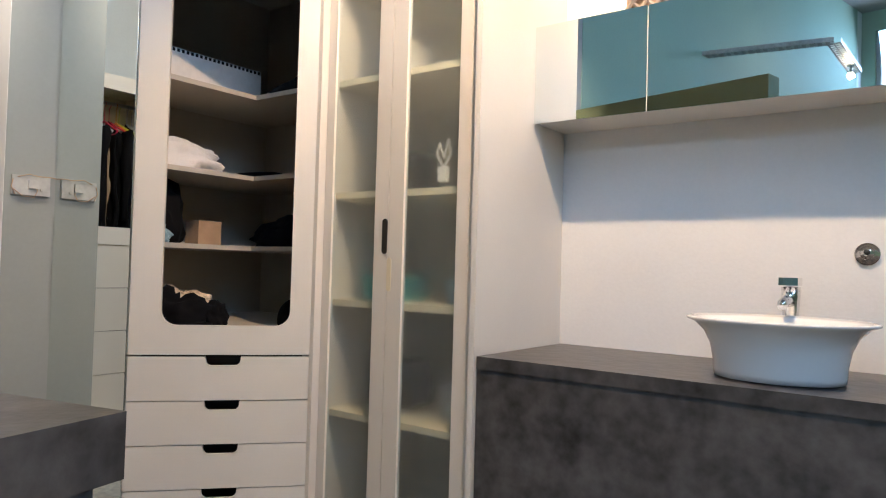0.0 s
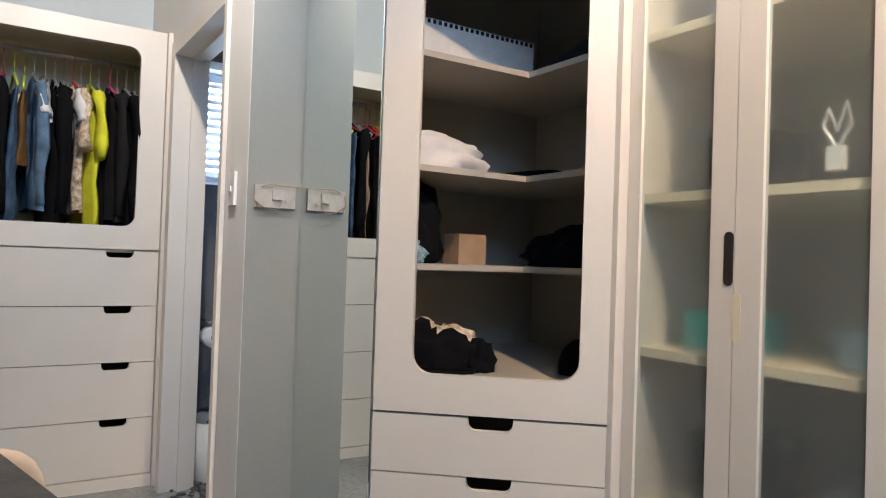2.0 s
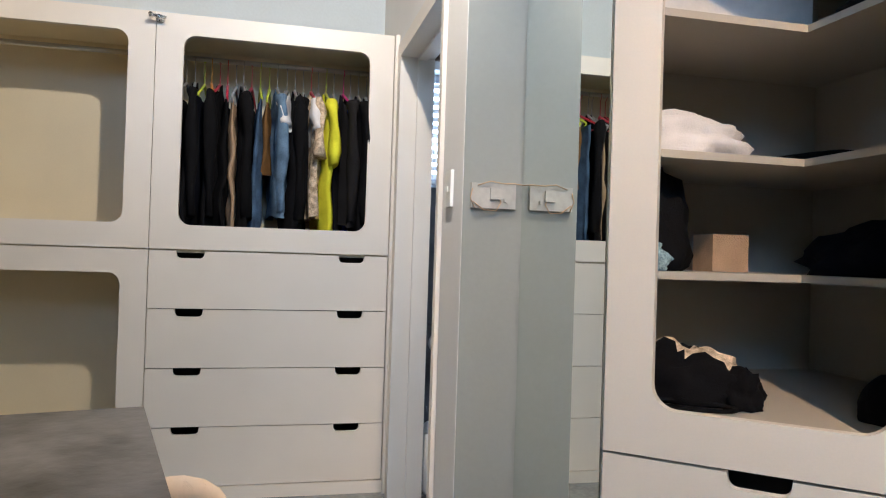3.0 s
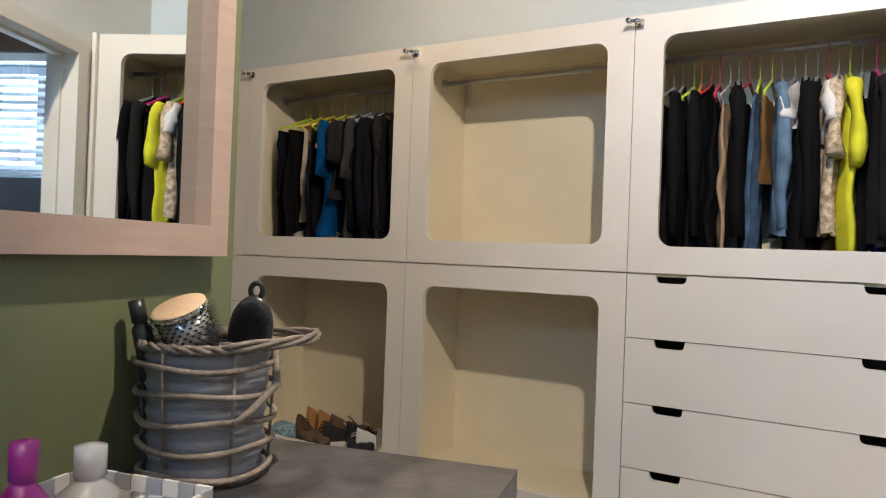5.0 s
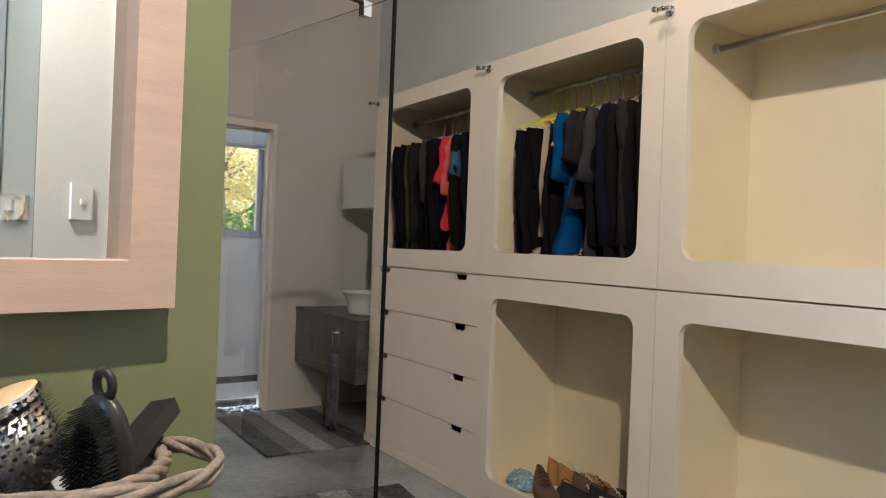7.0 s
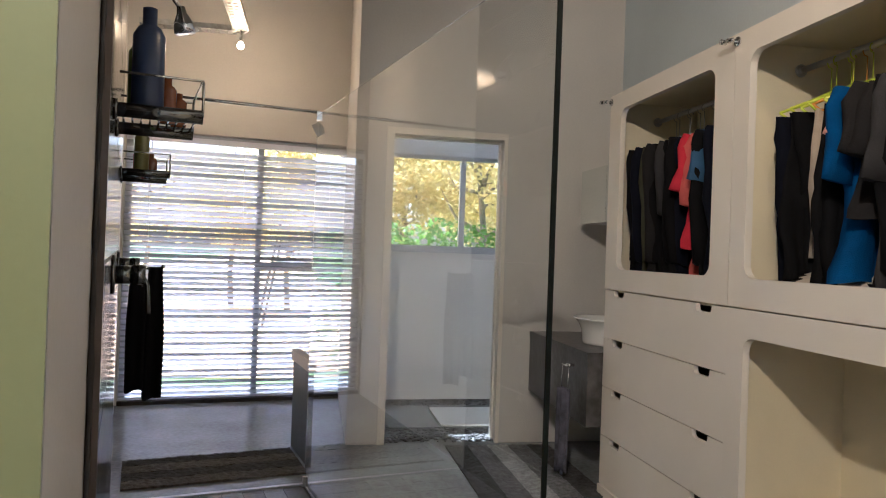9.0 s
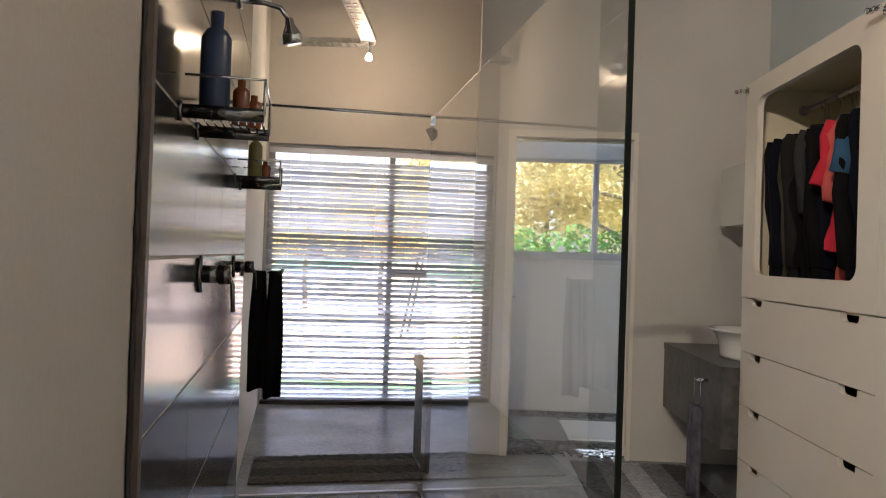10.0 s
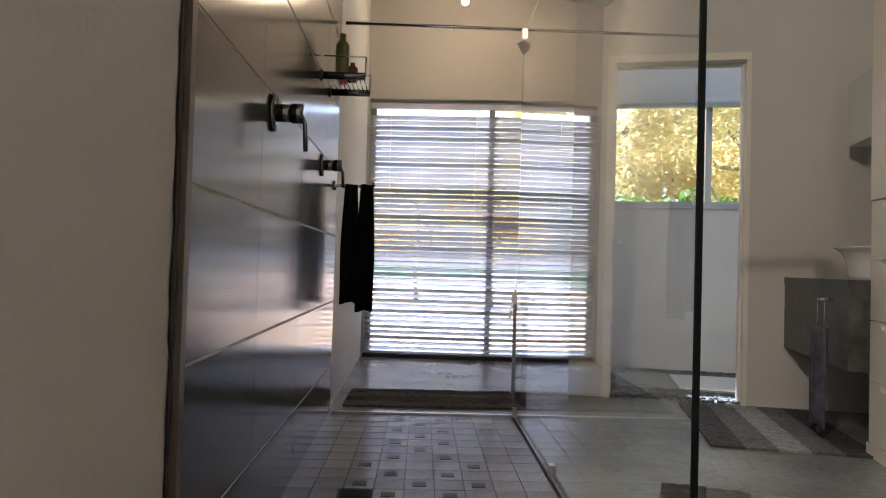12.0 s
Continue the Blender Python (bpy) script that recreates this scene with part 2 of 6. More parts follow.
def add_box(bm, x0, x1, y0, y1, z0, z1, index=0):
    v = [bm.verts.new(c) for c in ((x0, y0, z0), (x1, y0, z0), (x1, y1, z0), (x0, y1, z0), (x0, y0, z1), (x1, y0, z1), (x1, y1, z1), (x0, y1, z1))]
    for q in ((3, 2, 1, 0), (4, 5, 6, 7), (0, 1, 5, 4), (1, 2, 6, 5), (2, 3, 7, 6), (3, 0, 4, 7)):
        bm.faces.new([v[i] for i in q]).material_index = index
    return v


def boxes(name, items, mats, bevel=0.003):
    """One mesh of several plain boards, each (x0, x1, y0, y1, z0, z1) and, if wanted, a material's index."""
    bm = bmesh.new()
    for it in items:
        add_box(bm, *it)
    return finish(bm, name, mats, bevel)


def prism(name, outline, thick, mats, bevel=0.003, smooth=False):
    """An outline in x and z, with a thickness along y from 0 to thick."""
    bm = bmesh.new()
    a = [bm.verts.new((x, 0, z)) for x, z in outline]
    b = [bm.verts.new((x, thick, z)) for x, z in outline]
    bm.faces.new(a)
    bm.faces.new(list(reversed(b)))
    for i in range(len(a)):
        j = (i + 1) % len(a)
        bm.faces.new((a[j], a[i], b[i], b[j]))
    return finish(bm, name, mats, bevel, smooth)


def arc_points(cx, cz, r, a0, a1, n=6):
    return [(cx + r * math.cos(radians(a0 + (a1 - a0) * i / n)), cz + r * math.sin(radians(a0 + (a1 - a0) * i / n))) for i in range(n + 1)]


def holed(name, w, h, hole, r, thick, mats, bevel=0.003):
    """A board w wide (x) and h high (z), thick along y, with one round-cornered hole (x0, x1, z0, z1)."""
    x0, x1, z0, z1 = hole
    corners = [(w, 0), (w, h), (0, h), (0, 0)]
    arcs = [arc_points(x1 - r, z0 + r, r, -90, 0), arc_points(x1 - r, z1 - r, r, 0, 90), arc_points(x0 + r, z1 - r, r, 90, 180), arc_points(x0 + r, z0 + r, r, 180, 270)]
    bm = bmesh.new()
    rings = []
    for y in (0.0, thick):
        rings.append(([bm.verts.new((x, y, z)) for x, z in corners], [[bm.verts.new((x, y, z)) for x, z in a] for a in arcs]))
    for o, ins in rings:
        for k in range(4):
            for i in range(len(ins[k]) - 1):
                bm.faces.new((o[k], ins[k][i], ins[k][i + 1]))
            n = (k + 1) % 4
            bm.faces.new((o[k], ins[k][-1], ins[n][0], o[n]))
    (o0, i0), (o1, i1) = rings
    f0, f1 = [v for a in i0 for v in a], [v for a in i1 for v in a]
    for a, b in ((o0, o1), (f0, f1)):
        for i in range(len(a)):
            j = (i + 1) % len(a)
            bm.faces.new((a[i], a[j], b[j], b[i]))
    return finish(bm, name, mats, bevel, angle=50)


def add_tube(bm, pts, r, n=8, index=0, closed=False, taper=None):
    pts = [Vector(p) for p in pts]
    rings = []
    side = None
    for i, p in enumerate(pts):
        if closed:
            d = pts[(i + 1) % len(pts)] - pts[i - 1]
        else:
            d = pts[min(i + 1, len(pts) - 1)] - pts[max(i - 1, 0)]
        d = d.normalized() if d.length > 1e-9 else Vector((0, 0, 1))
        if side is None:
            side = d.orthogonal().normalized()
        side = (side - d * side.dot(d))
        side = side.normalized() if side.length > 1e-6 else d.orthogonal().normalized()
        up = d.cross(side)
        rad = r if taper is None else r * taper[i]
        rings.append([bm.verts.new(p + rad * (math.cos(2 * math.pi * k / n) * side + math.sin(2 * math.pi * k / n) * up)) for k in range(n)])
    for i in range(len(rings) - (0 if closed else 1)):
        a, b = rings[i], rings[(i + 1) % len(rings)]
        for k in range(n):
            bm.faces.new((a[k], a[(k + 1) % n], b[(k + 1) % n], b[k])).material_index = index
    if not closed:
        bm.faces.new(list(reversed(rings[0]))).material_index = index
        bm.faces.new(rings[-1]).material_index = index


def tubes(name, paths, mats, n=8):
    bm = bmesh.new()
    for pts, r in paths:
        add_tube(bm, pts, r, n)
    return finish(bm, name, mats, 0, True)


def lathe(name, profile, mats, n=32, sx=1.0, sy=1.0, smooth=True):
    """A profile of (radius, z) turned round z; sx and sy make it oval."""
    bm = bmesh.new()
    rings = []
    for r, z in profile:
        if r < 1e-6:
            rings.append([bm.verts.new((0, 0, z))])
        else:
            rings.append([bm.verts.new((r * sx * math.cos(2 * math.pi * k / n), r * sy * math.sin(2 * math.pi * k / n), z)) for k in range(n)])
    for a, b in zip(rings, rings[1:]):
        for k in range(n):
            j = (k + 1) % n
            if len(a) == 1:
                bm.faces.new((a[0], b[j], b[k]))
            elif len(b) == 1:
                bm.faces.new((a[k], a[j], b[0]))
            else:
                bm.faces.new((a[k], a[j], b[j], b[k]))
    return finish(bm, name, mats, 0, smooth)


def part(name, parent, mesh, m=None, label=""):
    ob = new(name, mesh)
    ob.parent = parent
    if m is not None:
        ob.matrix_basis = m
    return tagged(ob, label)


def thing(name, m, label, category, group="", kind="", mesh=None):
    ob = new(name, mesh)
    ob.matrix_basis = m
    return tagged(ob, label, category, group, kind)


def structure(name, mesh, label, category, m=None):
    ob = new(name, mesh)
    if m is not None:
        ob.matrix_basis = m
    return tagged(ob, label, category, kind="structure")


# the shower, the green wall and the dressing table stand turned by 13 degrees: x along the green wall, -y along the tiled wall
TURNED = pose(-2.795, -0.15, 0, 0, 0, 13)


def turned(x, y, z, rz=0, rx=0, ry=0):
    return TURNED @ pose(x, y, z, rx, ry, rz)


# the tiled wall turns a little more
TILED = TURNED @ pose(0, 0, 0, 0, 0, 0.6)


def tiled(x, y, z, rz=0, rx=0, ry=0):
    return TILED @ pose(x, y, z, rx, ry, rz)


XW, XB, SPLIT, TOP = -4.647, -5.19, 1.153, 2.238
HIGH = 4.4

# ---- structure ----
structure("floor", boxes("floor", [(-5.6, 1.6, -6.4, 3.4, -0.15, 0.0)], SCREED, 0), "dark grey polished screed floor with cloudy wear", "floor")
structure("ceiling", boxes("ceiling", [(-5.6, 1.6, -6.4, 3.4, HIGH, HIGH + 0.15)], CEIL, 0), "plain grey raw concrete high ceiling", "ceiling")
structure("wall_west", boxes("wall_west", [(-5.45, -5.2, -6.3, 1.5, 0, HIGH), (-5.45, -5.2, 2.6, 3.3, 0, HIGH), (-5.45, -5.2, 1.5, 2.6, 0, 1.57), (-5.45, -5.2, 1.5, 2.6, 2.24, HIGH)], WEST_WALL, 0),
          "pale grey plastered wall behind the wardrobes", "wall")
structure("wall_north", boxes("wall_north", [(-3.3, 1.5, 2.615, 2.8, 0, HIGH)], WHITE_WALL, 0), "white plastered wall behind the vanity", "wall")
# the east wall's high opening is unseen, added to let in fill light
structure("wall_east", boxes("wall_east", [(1.3, 1.5, -6.3, 2.8, 0, 2.85), (1.3, 1.5, -6.3, 2.8, 3.85, HIGH), (1.3, 1.5, -6.3, -1.05, 2.85, 3.85), (1.3, 1.5, 1.45, 2.8, 2.85, 3.85)], TEAL_WALL, 0), "pale aqua painted wall with a high window", "wall")
# the wall with the toilet's door, with its end beside the tall mirror
structure("wall_toilet", boxes("wall_toilet", [(-5.2, -4.52, 1.334, 1.48, 0, HIGH), (-3.62, -3.344, 1.334, 1.48, 0, HIGH), (-4.52, -3.62, 1.334, 1.48, 2.12, HIGH),
                                               (-3.48, -3.344, 1.48, 2.8, 0, HIGH)], WHITE_WALL, 0), "white plastered wall with a doorway to the toilet", "wall")
structure("wall_end_panel", boxes("wall_end_panel", [(-3.344, -3.34, 1.336, 2.612, 0, HIGH)], AQUA_END, 0), "grey-green painted end of the toilet wall", "wall")
# bathroom: the wall with the garden room's doorway, the side and the window wall of the bay
structure("wall_south_door", boxes("wall_south_door", [(-5.2, -4.345, -4.45, -4.30, 0, HIGH), (-3.53, -3.29, -4.45, -4.30, 0, HIGH), (-4.345, -3.53, -4.45, -4.30, 2.155, HIGH)], GREY_WALL, 0),
          "pale grey plastered wall with a doorway", "wall")
structure("wall_bay_side", boxes("wall_bay_side", [(-3.44, -3.295, -5.95, -4.45, 0, HIGH)], GREY_WALL, 0), "pale grey plastered side wall of the window bay", "wall")
BAY = pose(-1.45, -5.53, 0, 0, 0, 8.3)
structure("wall_bay", boxes("wall_bay", [(-2.05, -1.93, -0.16, 0, 0, HIGH), (-0.06, 0.06, -0.16, 0, 0, 3.25), (-1.93, -0.06, -0.16, 0, 2.24, 3.25), 
                                         (-2.05, 0.06, -0.16, 0, 3.25, HIGH)], GREY_WALL, 0),
          "pale grey plastered wall with a large window", "wall", BAY)
structure("wall_south_high", boxes("wall_south_high", [(0.06, 2.9, -0.16, 0, 0, 3.25), (0.06, 0.25, -0.16, 0, 3.25, HIGH), (2.35, 2.9, -0.16, 0, 3.25, HIGH), (0.25, 2.35, -0.16, 0, 4.15, HIGH)], TEAL_WALL, 0),
          "pale aqua painted wall with a high window", "wall", BAY)
structure("wall_bay_east", boxes("wall_bay_east", [(0, 0.14, -5.6, -3.2, 0, HIGH)], WHITE_WALL, 0), "white plastered side wall beside the window", "wall", TILED)
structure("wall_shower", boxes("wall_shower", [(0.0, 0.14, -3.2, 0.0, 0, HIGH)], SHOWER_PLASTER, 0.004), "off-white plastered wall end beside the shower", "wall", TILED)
structure("wall_aqua_panel", boxes("wall_aqua_panel", [(0.1405, 0.146, -5.4, -0.132, 0, HIGH)], TEAL_WALL, 0), "pale aqua painted back of the shower wall", "wall", TILED)
structure("wall_green", boxes("wall_green", [(0.02, 1.62, -0.13, 0.004, 0, 2.25), (0.0005, 1.62, 0.0045, 0.0058, 0, 2.25)], GREEN_WALL, 0), "sage green painted partition wall behind the dressing table", "wall", TURNED)
# unseen roof edges, added to keep the sun off the garden windows
structure("added_eave_bay", boxes("added_eave_bay", [(-2.4, 0.5, -1.5, -0.165, 2.62, 2.74)], WHITE_WALL, 0.004), "unseen white roof edge added to shade the bay window", "roof", BAY)
structure("added_eave_garden_room", boxes("added_eave_garden_room", [(-5.6, -3.44, -7.0, -5.855, 2.45, 2.57)], WHITE_WALL, 0.004), "unseen white roof edge added to shade the garden room window", "roof")
# the toilet
structure("wall_toilet_north", boxes("wall_toilet_north", [(-5.2, -3.48, 2.62, 2.77, 0, 2.9)], WHITE_WALL, 0), "white plastered wall of the toilet", "wall")
structure("wall_toilet_panel", boxes("wall_toilet_panel", [(-5.2, -5.17, 1.48, 2.62, 0, 1.555)], SLATE_WALL, 0), "dark grey plastered lower wall of the toilet", "wall")
structure("toilet_lintel", boxes("toilet_lintel", [(-5.2, -3.48, 1.48, 2.62, 2.75, 2.9), (-5.2, -5.165, 1.48, 2.62, 2.29, 2.75)], BROWN_WALL, 0), "brown raw concrete ceiling of the toilet", "ceiling")
# the garden room behind the doorway
structure("wall_garden_room", boxes("wall_garden_room", [(-5.6, -3.44, -5.85, -5.7, 0, 1.33), (-5.6, -4.75, -5.85, -5.7, 1.33, 2.6), (-3.56, -3.44, -5.85, -5.7, 1.33, 2.6), (-4.75, -3.56, -5.85, -5.7, 2.22, 2.6)], WHITE_WALL, 0),
          "white plastered wall below a garden window", "wall")


def door_lining(name, m, w, h, deep, face, mats, label):
    """A frame of two jambs and a head, w wide inside and h high, with an architrave on the near face."""
    ob = thing(name, m, label, "door frame", kind="structure")
    part("jamb", ob, boxes("jamb", [(-0.025, 0, 0, deep, 0, h)], mats, 0.002))
    part("jamb", ob, boxes("jamb", [(w, w + 0.025, 0, deep, 0, h)], mats, 0.002))
    part("head", ob, boxes("head", [(-0.025, w + 0.025, 0, deep, h, h + 0.025)], mats, 0.002))
    part("stop", ob, boxes("stop", [(0, 0.014, deep * 0.45, deep * 0.75, 0, h), (w - 0.014, w, deep * 0.45, deep * 0.75, 0, h), (0.014, w - 0.014, deep * 0.45, deep * 0.75, h - 0.014, h)], mats, 0.002))
    part("architrave", ob, boxes("architrave", [(-face, 0.004, -0.016, 0, 0, h), (w - 0.004, w + face * 0.5, -0.016, 0, 0, h), (-face, w + face * 0.5, -0.016, 0, h, h + face)], mats, 0.004))
    return ob


door_lining("door_1", pose(-4.50, 1.332, 0), 0.86, 2.10, 0.15, 0.07, CREAM, "cream painted wooden frame of the toilet doorway")
door_lining("door_2", pose(-3.545, -4.298, 0, 0, 0, 180), 0.785, 2.128, 0.154, 0.045, CREAM, "cream painted frame of the garden room doorway")

# ---- wardrobes along the west wall ----


def drawer_mesh(w, h, cuts):
    """A drawer's front with finger cuts in its upper edge."""
    pts = [(0.0, 0.0), (w, 0.0), (w, h)]
    for a, b in sorted(cuts, reverse=True):
        pts += [(b, h)] + arc_points(b - 0.022, h - 0.014, 0.02, 0, -90, 4) + arc_points(a + 0.022, h - 0.014, 0.02, -90, -180, 4) + [(a, h)]
    pts.append((0.0, h))
    return prism("drawer", pts, 0.022, CREAM, 0.002)


def catch_mesh():
    bm = bmesh.new()
    add_tube(bm, [(0, 0, 0), (0, -0.006, 0)], 0.02, 14)
    add_tube(bm, [(0, -0.004, 0), (0, -0.05, 0)], 0.009, 10)
    add_tube(bm, [(-0.035, -0.043, 0.004), (0.03, -0.043, -0.004)], 0.008, 10)
    add_tube(bm, [(-0.035, -0.055, 0.004), (-0.035, -0.032, 0.004)], 0.011, 10)
    return finish(bm, "catch", CHROME, 0, True)


DEEP = -XB + XW


def wardrobe(y0, y1, upper, lower, label, catch_at=None, catch_end=False):
    w = y1 - y0
    ob = thing("wardrobe", pose(XW, y0, 0, 0, 0, 90), label, "wardrobe", "built-in wardrobes along the wall")
    t = 0.018
    part("carcass", ob, boxes("carcass", [(0.001, t, 0.031, DEEP, 0.06, TOP - 0.03), (w - t, w - 0.001, 0.031, DEEP, 0.06, TOP - 0.03), (t, w - t, DEEP - t, DEEP, 0.06, TOP - 0.03),
                                          (t, w - t, 0.031, DEEP - t, 0.105, 0.123), (t, w - t, 0.031, DEEP - t, SPLIT - 0.012, SPLIT + 0.012), (0.001, w - 0.001, 0.031, DEEP, TOP - 0.03, TOP - 0.004)], CREAM_IN, 0.001))
    part("plinth", ob, boxes("plinth", [(0, w, -0.006, 0.03, 0, 0.058)], CREAM, 0.003))
    part("door", ob, holed("door", w - 0.003, TOP - SPLIT - 0.003, (upper[0], upper[1], 1.265 - SPLIT, 2.14 - SPLIT), 0.055, 0.03, CREAM), pose(0.0015, 0, SPLIT + 0.003))
    if lower is None:
        zs = (0.063, 0.338, 0.61, 0.883, SPLIT)
        for a, b in zip(zs, zs[1:]):
            part("drawer", ob, drawer_mesh(w - 0.004, b - a - 0.004, [(0.117, 0.243), (w - 0.243, w - 0.117)]), pose(0.002, 0.004, a))
        # black sheet stands in for the shade seen through the finger cuts
        part("dark_backing", ob, boxes("dark_backing", [(t, w - t, 0.16, 0.17, 0.125, SPLIT - 0.014)], BLACK, 0))
    else:
        part("lower_door", ob, holed("lower_door", w - 0.003, SPLIT - 0.066, (lower[0], lower[1], 0.145 - 0.063, 1.043 - 0.063), 0.055, 0.03, CREAM), pose(0.0015, 0, 0.063))
    rail = tubes("rail", [([(t, 0.28, 2.11), (w - t, 0.28, 2.11)], 0.0125)], STEEL, 12)
    part("rail", ob, rail, None, "chrome hanging rail")
    for x, s in ((t, 1), (w - t, -1)):
        part("flange", ob, tubes("flange", [([(x, 0.28, 2.11), (x + s * 0.006, 0.28, 2.11)], 0.026), ([(x + s * 0.005, 0.28, 2.11), (x + s * 0.018, 0.28, 2.11)], 0.018)], STEEL, 14))
    c = catch_mesh()
    for x in ([0.018] if not catch_end else [0.0]):
        part("catch", ob, c, pose(x, -0.001, TOP - 0.035), "small chrome catch")
    return ob


wardrobe(0.208, 1.309, (0.12, 0.982), None, "cream wardrobe with hanging clothes above four drawers")
wardrobe(-0.909, 0.208, (0.103, 1.0), (0.108, 1.0), "cream wardrobe bay with two empty open compartments")
wardrobe(-2.041, -0.909, (0.10, 1.024), (0.11, 1.025), "cream wardrobe with hanging clothes above a shoe compartment")
wardrobe(-3.236, -2.041, (0.14, 1.055), None, "cream wardrobe with hanging jackets above four drawers")
structure("trim", boxes("trim", [(-4.66, -4.622, 1.31, 1.331, 0, TOP)], CREAM, 0.003), "narrow cream filler strip beside the wardrobe", "trim")

# ---- clothes ----


def hanger_mesh(mat, w=0.40):
    bm = bmesh.new()
    add_tube(bm, [(0, 0, 0.0), (0, 0, 0.095)] + [(0.018 * math.cos(a) - 0.0, 0, 0.112 + 0.018 * math.sin(a)) for a in (-1.57, -0.8, 0, 0.8, 1.57, 2.4, 3.0)], 0.0022, 6)
    add_tube(bm, [(-w / 2, 0, -0.085), (-w / 4, 0, -0.045), (0, 0, 0.0), (w / 4, 0, -0.045), (w / 2, 0, -0.085)], 0.0065, 8, taper=[0.8, 1, 1.2, 1, 0.8])
    add_tube(bm, [(-w / 2, 0, -0.085), (-w / 2 + 0.03, 0, -0.105), (w / 2 - 0.03, 0, -0.105), (w / 2, 0, -0.085)], 0.005, 8)
    return finish(bm, "hanger", mat, 0, True)


def garment_mesh(kind, length, w, thick, mat, rng):
    """Hangs in the x-z plane below z = 0; kind: top (with sleeves), long (coat) or trousers."""
    bm = bmesh.new()
    nx, nz = 17, 15
    ph, ph2 = rng.uniform(0, 6), rng.uniform(0, 6)
    bend = rng.uniform(-0.02, 0.02)

    def outline(f):
        if kind == "trousers":
            return w * 0.40 * (1 + 0.12 * math.sin(3 * f + ph)) * (1 - 0.10 * f)
        shoulder = min(1.0, 0.30 + 2.9 * f ** 0.75) if f < 0.16 else 1.0
        return w * 0.5 * shoulder * (0.97 - 0.06 * math.sin(min(1, f * 1.1) * 2.8) + 0.035 * math.sin(7 * f + ph) + 0.05 * f)

    sides = []
    for s in (-1, 1):
        rows = []
        for j in range(nz + 1):
            f = j / nz
            half = outline(f)
            row = []
            for i in range(nx + 1):
                q = 2 * i / nx - 1
                edge = max(0.0, 1 - q * q) ** 0.5
                fold = 0.42 * math.sin(9 * q + ph + 1.5 * f) * (0.25 + 0.75 * f) + 0.22 * math.sin(17 * q + ph2 - 2 * f) * f
                y = s * thick * 0.5 * (0.35 + 0.65 * min(1, 3 * f)) * edge + thick * fold * 0.7 + bend * f
                z = -f * length - (0.012 * math.sin(5 * q + ph2) * f)
                if kind != "trousers":
                    z -= 0.07 * abs(q) ** 1.2 * (1 - f) * 1.0
                row.append(bm.verts.new((q * half + 0.01 * math.sin(6 * f + ph), y, z)))
            rows.append(row)
        sides.append(rows)
        for a, b in zip(rows, rows[1:]):
            for i in range(nx):
                bm.faces.new((a[i], a[i + 1], b[i + 1], b[i]))
    bmesh.ops.remove_doubles(bm, verts=bm.verts, dist=0.0006)
    if kind in ("top", "long"):
        sl = min(length * (0.36 if kind == "top" else 0.78), 0.55)
        for s in (-1, 1):
            p = [(s * w * 0.44, 0, -0.085), (s * w * 0.50, 0.004, -0.15), (s * w * 0.49, 0.01, -0.15 - sl * 0.45), (s * w * (0.44 if kind == "long" else 0.52), 0.012, -0.13 - sl)]
            bm2 = [Vector(q) for q in p]
            rings = []
            for k in range(7):
                f = k / 6
                i = min(2, int(f * 3))
                c = bm2[i].lerp(bm2[i + 1], f * 3 - i)
                ru, rv = 0.046 * ((0.8 + 0.5 * f) if kind == "top" else 1 - 0.25 * f), thick * 0.42
                rings.append([bm.verts.new((c.x + ru * math.cos(a) + 0.006 * math.sin(5 * f + ph + a), c.y + rv * math.sin(a) * (1 + 0.3 * math.sin(9 * f + ph2)), c.z + 0.01 * math.cos(a))) for a in [2 * math.pi * m / 10 for m in range(10)]])
            for a, b in zip(rings, rings[1:]):
                for m in range(10):
                    bm.faces.new((a[m], a[(m + 1) % 10], b[(m + 1) % 10], b[m]))
            bm.faces.new(rings[0])
            bm.faces.new(rings[-1])
    for v in bm.verts:
        c = Vector((v.co.x * 7 + ph * 9, v.co.y * 4, v.co.z * 6 + ph2))
        low = min(1.0, -v.co.z * 5 + 0.2)
        v.co.y += 0.022 * low * noise.noise(c)
        v.co.x += 0.020 * low * noise.noise(c + Vector((5, 9, 2))) + 0.010 * noise.noise(c * 2.6)
    return finish(bm, "garment", mat, 0, True)


HANGERS = {}


def hang(y, kind, mat, hanger, length, label, w=0.42, thick=0.045, x=0.0, tilt=0.0, drop=0.0):
    """A garment on its hanger on the wardrobe's rail, at y along the wall."""
    rng = random.Random(int((y + 10) * 1000))
    if hanger.name not in HANGERS:
        HANGERS[hanger.name] = hanger_mesh(hanger)
    at = pose(XW - 0.28 + x, y, 1.985, 0, 0, tilt)
    thing("clothes_hanger", at, hanger.name.replace("_", " ") + " clothes hanger on the wardrobe rail", "hanger", "hangers on the rail", mesh=HANGERS[hanger.name])
    if kind == "trousers":
        m = pose(XW - 0.28 + x + rng.uniform(-0.03, 0.05), y, 1.885 - drop, 0, 0, tilt)
    else:
        m = pose(XW - 0.28 + x, y, 1.99 - drop, 0, 0, tilt)
    names = {"trousers": "trousers", "top": "shirt", "long": "jacket"}
    thing(names[kind], m, label, names[kind], "clothes on the rail", mesh=garment_mesh(kind, min(length, 0.69 if kind == "trousers" else 0.79), w, thick, mat, rng))


